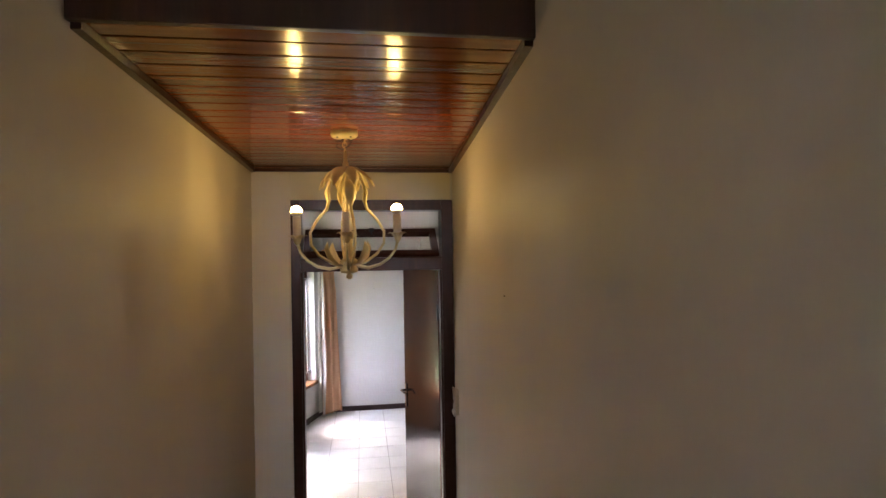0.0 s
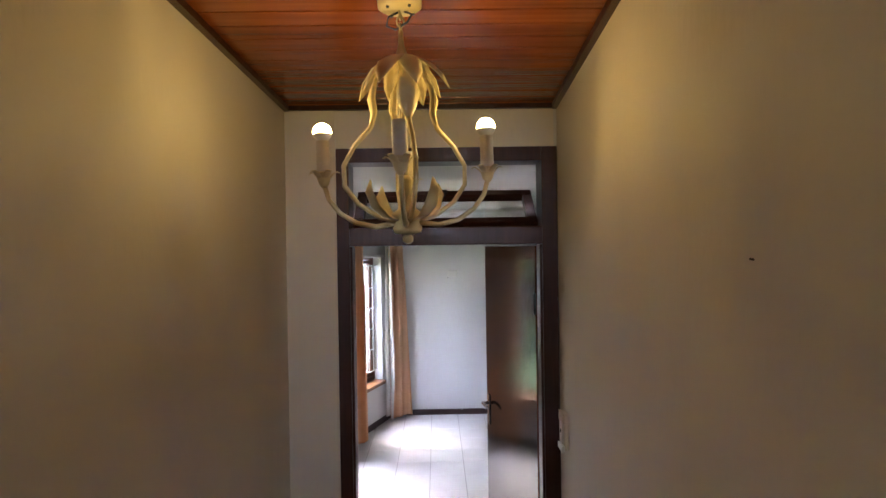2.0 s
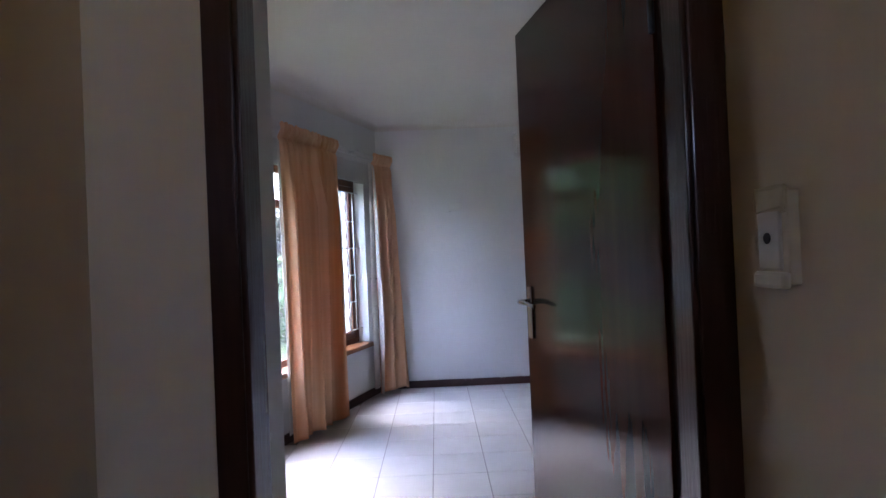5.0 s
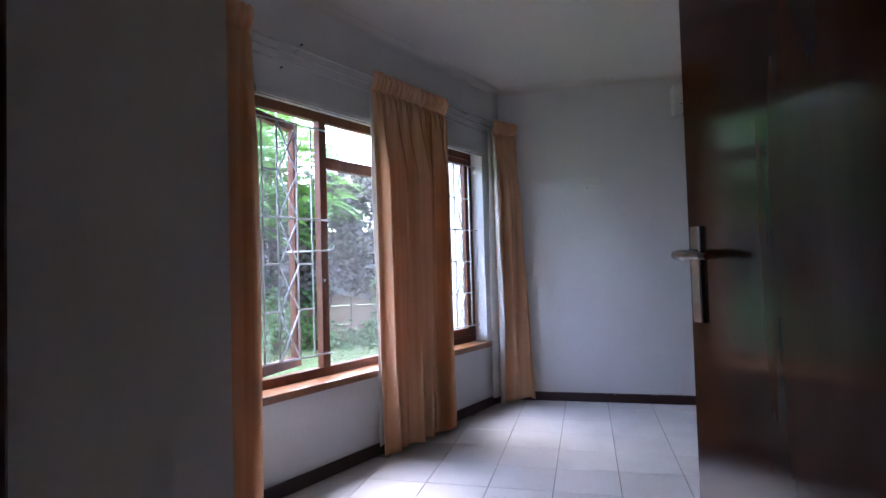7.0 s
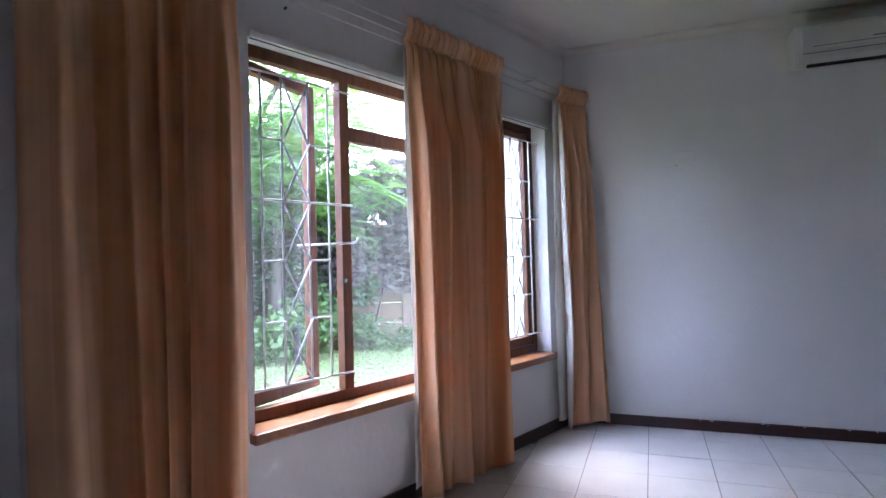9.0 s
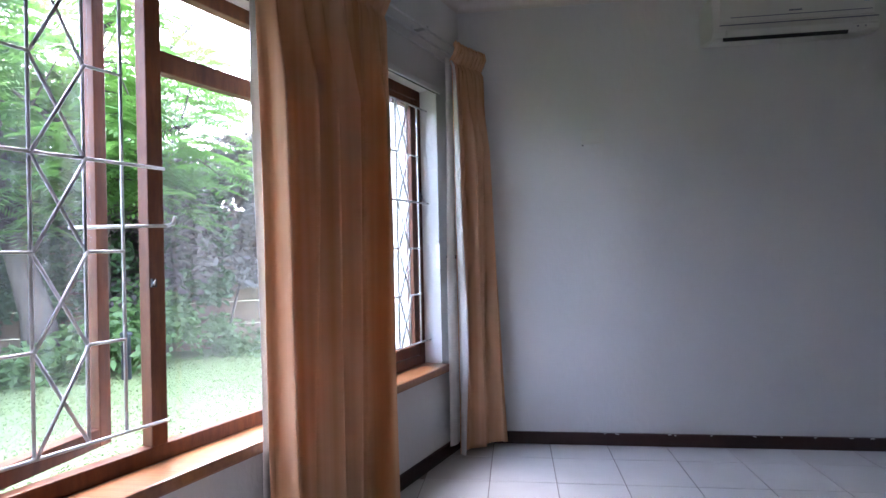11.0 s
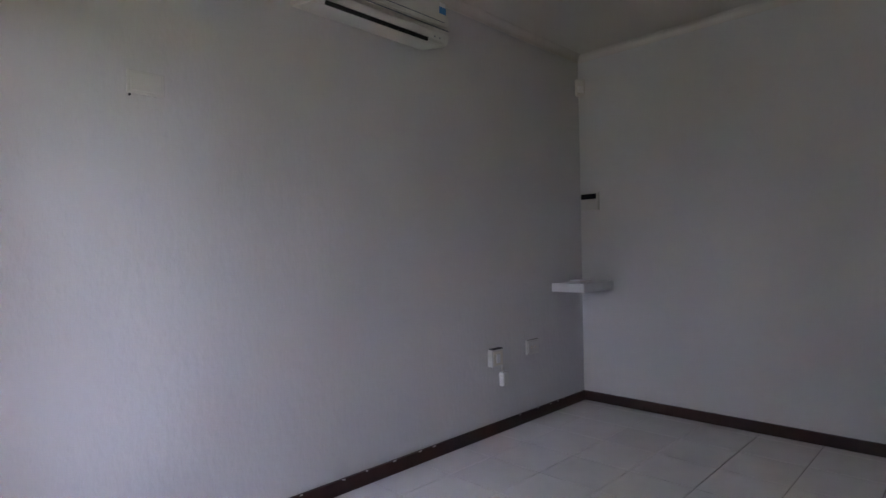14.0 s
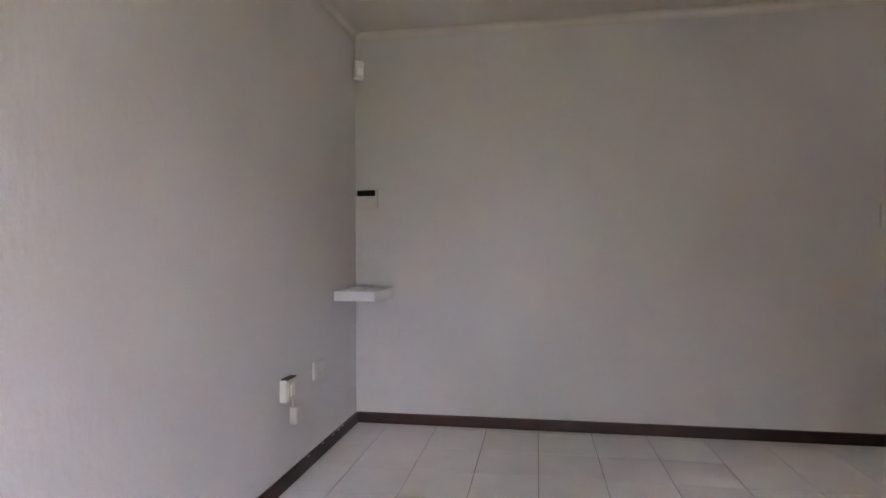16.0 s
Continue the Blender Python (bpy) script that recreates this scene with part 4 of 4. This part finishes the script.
def leaves(r, centres, per, spread, size, droop=0.3):
    vs, fs = [], []
    for c, rad in centres:
        for _ in range(per):
            while True:
                q = Vector((r.uniform(-1, 1), r.uniform(-1, 1), r.uniform(-1, 1)))
                if q.length < 1:
                    break
            p = Vector(c) + Vector((q.x, q.y, q.z * spread)) * rad
            a = Vector((r.gauss(0, 1), r.gauss(0, 1), r.gauss(0, 0.5) - droop)).normalized() * size * r.uniform(0.6, 1.4)
            b = a.cross(Vector((r.gauss(0, 1), r.gauss(0, 1), r.gauss(0, 1)))).normalized() * a.length * 0.24
            k = len(vs)
            vs += [p, p + a * 0.45 + b, p + a, p + a * 0.45 - b]
            fs.append((k, k + 1, k + 2, k + 3))
    return vs, fs


def sprays(r, centres, per, length, leaflet):
    """Drooping pinnate sprays: pairs of leaflets along a bowed midrib."""
    vs, fs = [], []
    for c, rad in centres:
        for _ in range(per):
            p = Vector(c) + Vector((r.gauss(0, 0.5), r.gauss(0, 0.5), r.gauss(0, 0.3))) * rad
            a = r.uniform(0, 2 * math.pi)
            fwd = Vector((math.cos(a), math.sin(a), r.uniform(-0.25, 0.35))).normalized()
            side = fwd.cross(Vector((r.gauss(0, 0.3), r.gauss(0, 0.3), 1))).normalized()
            ln = length * r.uniform(0.6, 1.25)
            for k in range(11):
                t = (k + 1) / 11
                q = p + fwd * ln * t - Vector((0, 0, 0.38 * ln * t * t))
                reach = leaflet * math.sin(math.pi * (0.12 + 0.8 * t)) * r.uniform(0.8, 1.15)
                for sg in (-1, 1):
                    tip = q + side * sg * reach + fwd * reach * 0.35 - Vector((0, 0, 0.25 * reach))
                    mid = q.lerp(tip, 0.5)
                    w = fwd * ln / 26
                    n = len(vs)
                    vs += [q, mid + w, tip, mid - w]
                    fs.append((n, n + 1, n + 2, n + 3))
    return vs, fs


def crown(name, data, material, parent, label=""):
    me = bpy.data.meshes.new(name)
    me.from_pydata(data[0], [], data[1])
    me.materials.append(material)
    ob = new(name, me)
    ob.parent = parent
    return tagged(ob, label=label)


def tree(place, height, reach, seed, material, label, clumps, per, size, lean=(0, 0), lo=0.35, feathery=False, girth=1.0):
    r = random.Random(seed)
    ob = thing("tree", label, "tree", Matrix.Translation(place))
    bm = bmesh.new()
    fork = height * lo
    top = Vector((lean[0], lean[1], fork))
    tube(bm, [(0, 0, -0.1), (lean[0] * 0.2, lean[1] * 0.2, fork * 0.4), (lean[0] * 0.7, lean[1] * 0.7, fork * 0.75), top], [g * girth for g in (0.19, 0.15, 0.12, 0.10)], 10)
    cs = []
    for i in range(7):
        a = 2 * math.pi * i / 7 + r.uniform(-0.4, 0.4)
        rr = reach * r.uniform(0.5, 1.0)
        end = top + Vector((math.cos(a) * rr, math.sin(a) * rr, (height - fork) * r.uniform(0.15, 0.95)))
        mid = top.lerp(end, 0.5) + Vector((r.uniform(-0.2, 0.2), r.uniform(-0.2, 0.2), 0.25))
        tube(bm, [top, mid, end], [0.075, 0.045, 0.015], 7)
        for _ in range(clumps):
            t = r.uniform(0.25, 1.1)
            c = top.lerp(end, t) + Vector((r.gauss(0, 0.35), r.gauss(0, 0.35), r.gauss(0, 0.28)))
            if r.random() < 0.5:
                tube(bm, [top.lerp(end, t * 0.8), c], [0.015, 0.005], 5, caps=False)
            cs.append((c, r.uniform(0.22, 0.5)))
    part("trunk", bm, BARK, ob)
    crown("crown", sprays(r, cs, per, 0.48, size) if feathery else leaves(r, cs, per, 0.5, size), material, ob)
    return ob


tree(garden(6.9, -1.3), 4.6, 2.3, 11, LEAF_LIGHT, "leafy green garden tree with a dark forked trunk", 17, 20, 0.13, (-0.5, 0.1), feathery=True)
tree(garden(7.2, -4.4), 5.2, 2.6, 21, LEAF_LIGHT, "tall feathery light-green tree at the lawn edge", 16, 20, 0.13, (-0.6, 0.2), 0.3, True, 1.2)
tree(garden(7.4, -0.9), 4.3, 1.7, 51, LEAF_LIGHT, "slender light-green tree rising above the hedge", 12, 16, 0.13, (0.1, 0.0), 0.45, True, 0.7)
tree(garden(10.5, -3.0), 7.0, 3.2, 31, LEAF_DARK, "large dark-green tree beyond the garden wall", 12, 120, 0.14)
tree(garden(5.4, -5.0), 3.6, 1.6, 41, LEAF_DARK, "dark broad-leaved tree beside the lawn", 10, 120, 0.13)


def hedge(l0, l1, d, z0, z1, material, label, seed, n, per, size, name="hedge"):
    r = random.Random(seed)
    ob = thing(name, label, "hedge", Matrix.Translation(garden(d, (l0 + l1) / 2)))
    o = garden(d, (l0 + l1) / 2)
    cs = []
    for _ in range(n):
        l = r.uniform(l0, l1)
        z = z0 + (z1 - z0) * r.random() ** 0.8 + 0.25 * math.sin(l * 2.1 + seed)
        c = garden(d + r.gauss(0, 0.18), l, z) - o
        cs.append((c, r.uniform(0.16, 0.32)))
        if r.random() < 0.008:
            b = garden(d + 0.1, l + r.gauss(0, 0.2), 0) - o
            part("stem", tube(bmesh.new(), [b, c], [0.02, 0.008], 5), BARK, ob)
    crown("foliage", leaves(r, cs, per, 1.0, size), material, ob)
    return ob


hedge(-0.8, 3.4, 7.55, 0.75, 2.35, LEAF_PURPLE, "purple-leaved shrub climbing over the garden wall", 6, 170, 120, 0.12)
hedge(-6.5, 0.5, 7.7, 0.35, 2.2, LEAF_DARK, "dense dark creeper covering the garden wall", 7, 330, 120, 0.10)
hedge(-6.0, -0.4, 6.7, 0.12, 0.5, LEAF_FERN, "bright green ferny shrubs along the lawn edge", 8, 90, 90, 0.11, "shrub_border")
hedge(-0.4, 4.0, 7.4, 0.08, 0.48, LEAF_FERN, "low leafy plants at the foot of the wall", 9, 75, 80, 0.10, "shrub_border")


def palm(place, seed, n, length, label):
    r = random.Random(seed)
    ob = thing("palm", label, "palm", Matrix.Translation(place))
    part("trunk", tube(bmesh.new(), [(0, 0, -0.1), (0.03, 0, 0.7), (0.02, 0.02, 1.35)], [0.11, 0.09, 0.08], 10), BARK, ob)
    for i in range(n):
        a = 2 * math.pi * i / n + r.uniform(-0.2, 0.2)
        up = r.uniform(0.2, 1.1)
        ln = length * r.uniform(0.75, 1.1)
        pts = [Vector((math.cos(a) * ln * t, math.sin(a) * ln * t, 1.35 + up * ln * t - 1.0 * ln * t * t)) for t in (0, 0.2, 0.4, 0.6, 0.8, 1.0)]
        bm = tube(bmesh.new(), pts, [0.012, 0.010, 0.008, 0.006, 0.004, 0.002], 5)
        side = Vector((-math.sin(a), math.cos(a), 0))
        for k in range(44):
            t = 0.12 + 0.86 * k / 44
            j = min(int(t * 5), 4)
            c = pts[j].lerp(pts[j + 1], t * 5 - j)
            fwd = (pts[j + 1] - pts[j]).normalized()
            for s in (-1, 1):
                e = c + (side * s * 0.9 + fwd * 0.6 + Vector((0, 0, -0.35))) * 0.32 * (1.1 - abs(t - 0.45))
                wv = fwd * 0.009
                bm.faces.new([bm.verts.new(q) for q in (c - wv, c + wv, e)])
        part("frond", bm, LEAF_FERN, ob)
    return ob


palm(garden(5.6, 2.15), 15, 17, 1.25, "feather palm with drooping fronds close to the house")
post = thing("bollard_light", "dark blue metal bollard light at the lawn edge", "garden light", Matrix.Translation(garden(6.45, -0.55)))
part("column", lathe(bmesh.new(), [(0.045, -0.02), (0.045, 0.42), (0.05, 0.425), (0.05, 0.44)], 16), IRON, post)
part("cap", lathe(bmesh.new(), [(0.055, 0.44), (0.06, 0.455), (0.03, 0.48)], 16), IRON, post)

# ---- floor of the room, tile by tile ----
bm = bmesh.new()
fl = [bm.verts.new((a, b, -0.004)) for a, b in ((-2.2, 3.3), (EAST_X, 3.3), (EAST_X, FAR_Y), (-0.53, FAR_Y))]
fb = [bm.verts.new((a, b, -0.12)) for a, b in ((-2.2, 3.3), (EAST_X, 3.3), (EAST_X, FAR_Y), (-0.53, FAR_Y))]
bm.faces.new(fl), bm.faces.new(fb)
for i in range(4):
    bm.faces.new((fl[i], fl[(i + 1) % 4], fb[(i + 1) % 4], fb[i]))
floor = solid("floor", bm, GROUT, kind="structure")
P, GX, GY = 0.309, 0.25, 6.50
tile_mesh = mesh("tile", box(bmesh.new(), 0.002, P - 0.002, 0.002, P - 0.002, -0.008, 0.0, 0.0015), TILE)
rng = random.Random(12)
x0 = GX - 8 * P
y0 = GY - 11 * P
for i in range(18):
    for j in range(14):
        x, y = x0 + i * P, y0 + j * P
        if y < 3.28 - P * 0.4 or y > FAR_Y - 0.02 or x > EAST_X - 0.02:
            continue
        if x + P < -1.407 + K * (y + P - 5) + 0.0:
            continue
        if y < STUB_Y - P and (x + P < STUB_X or x > 0.6 and y + P < 3.3):
            continue
        t = new("tile", tile_mesh)
        t.parent = floor
        t.location = (x, y, rng.uniform(-0.0004, 0.0004))
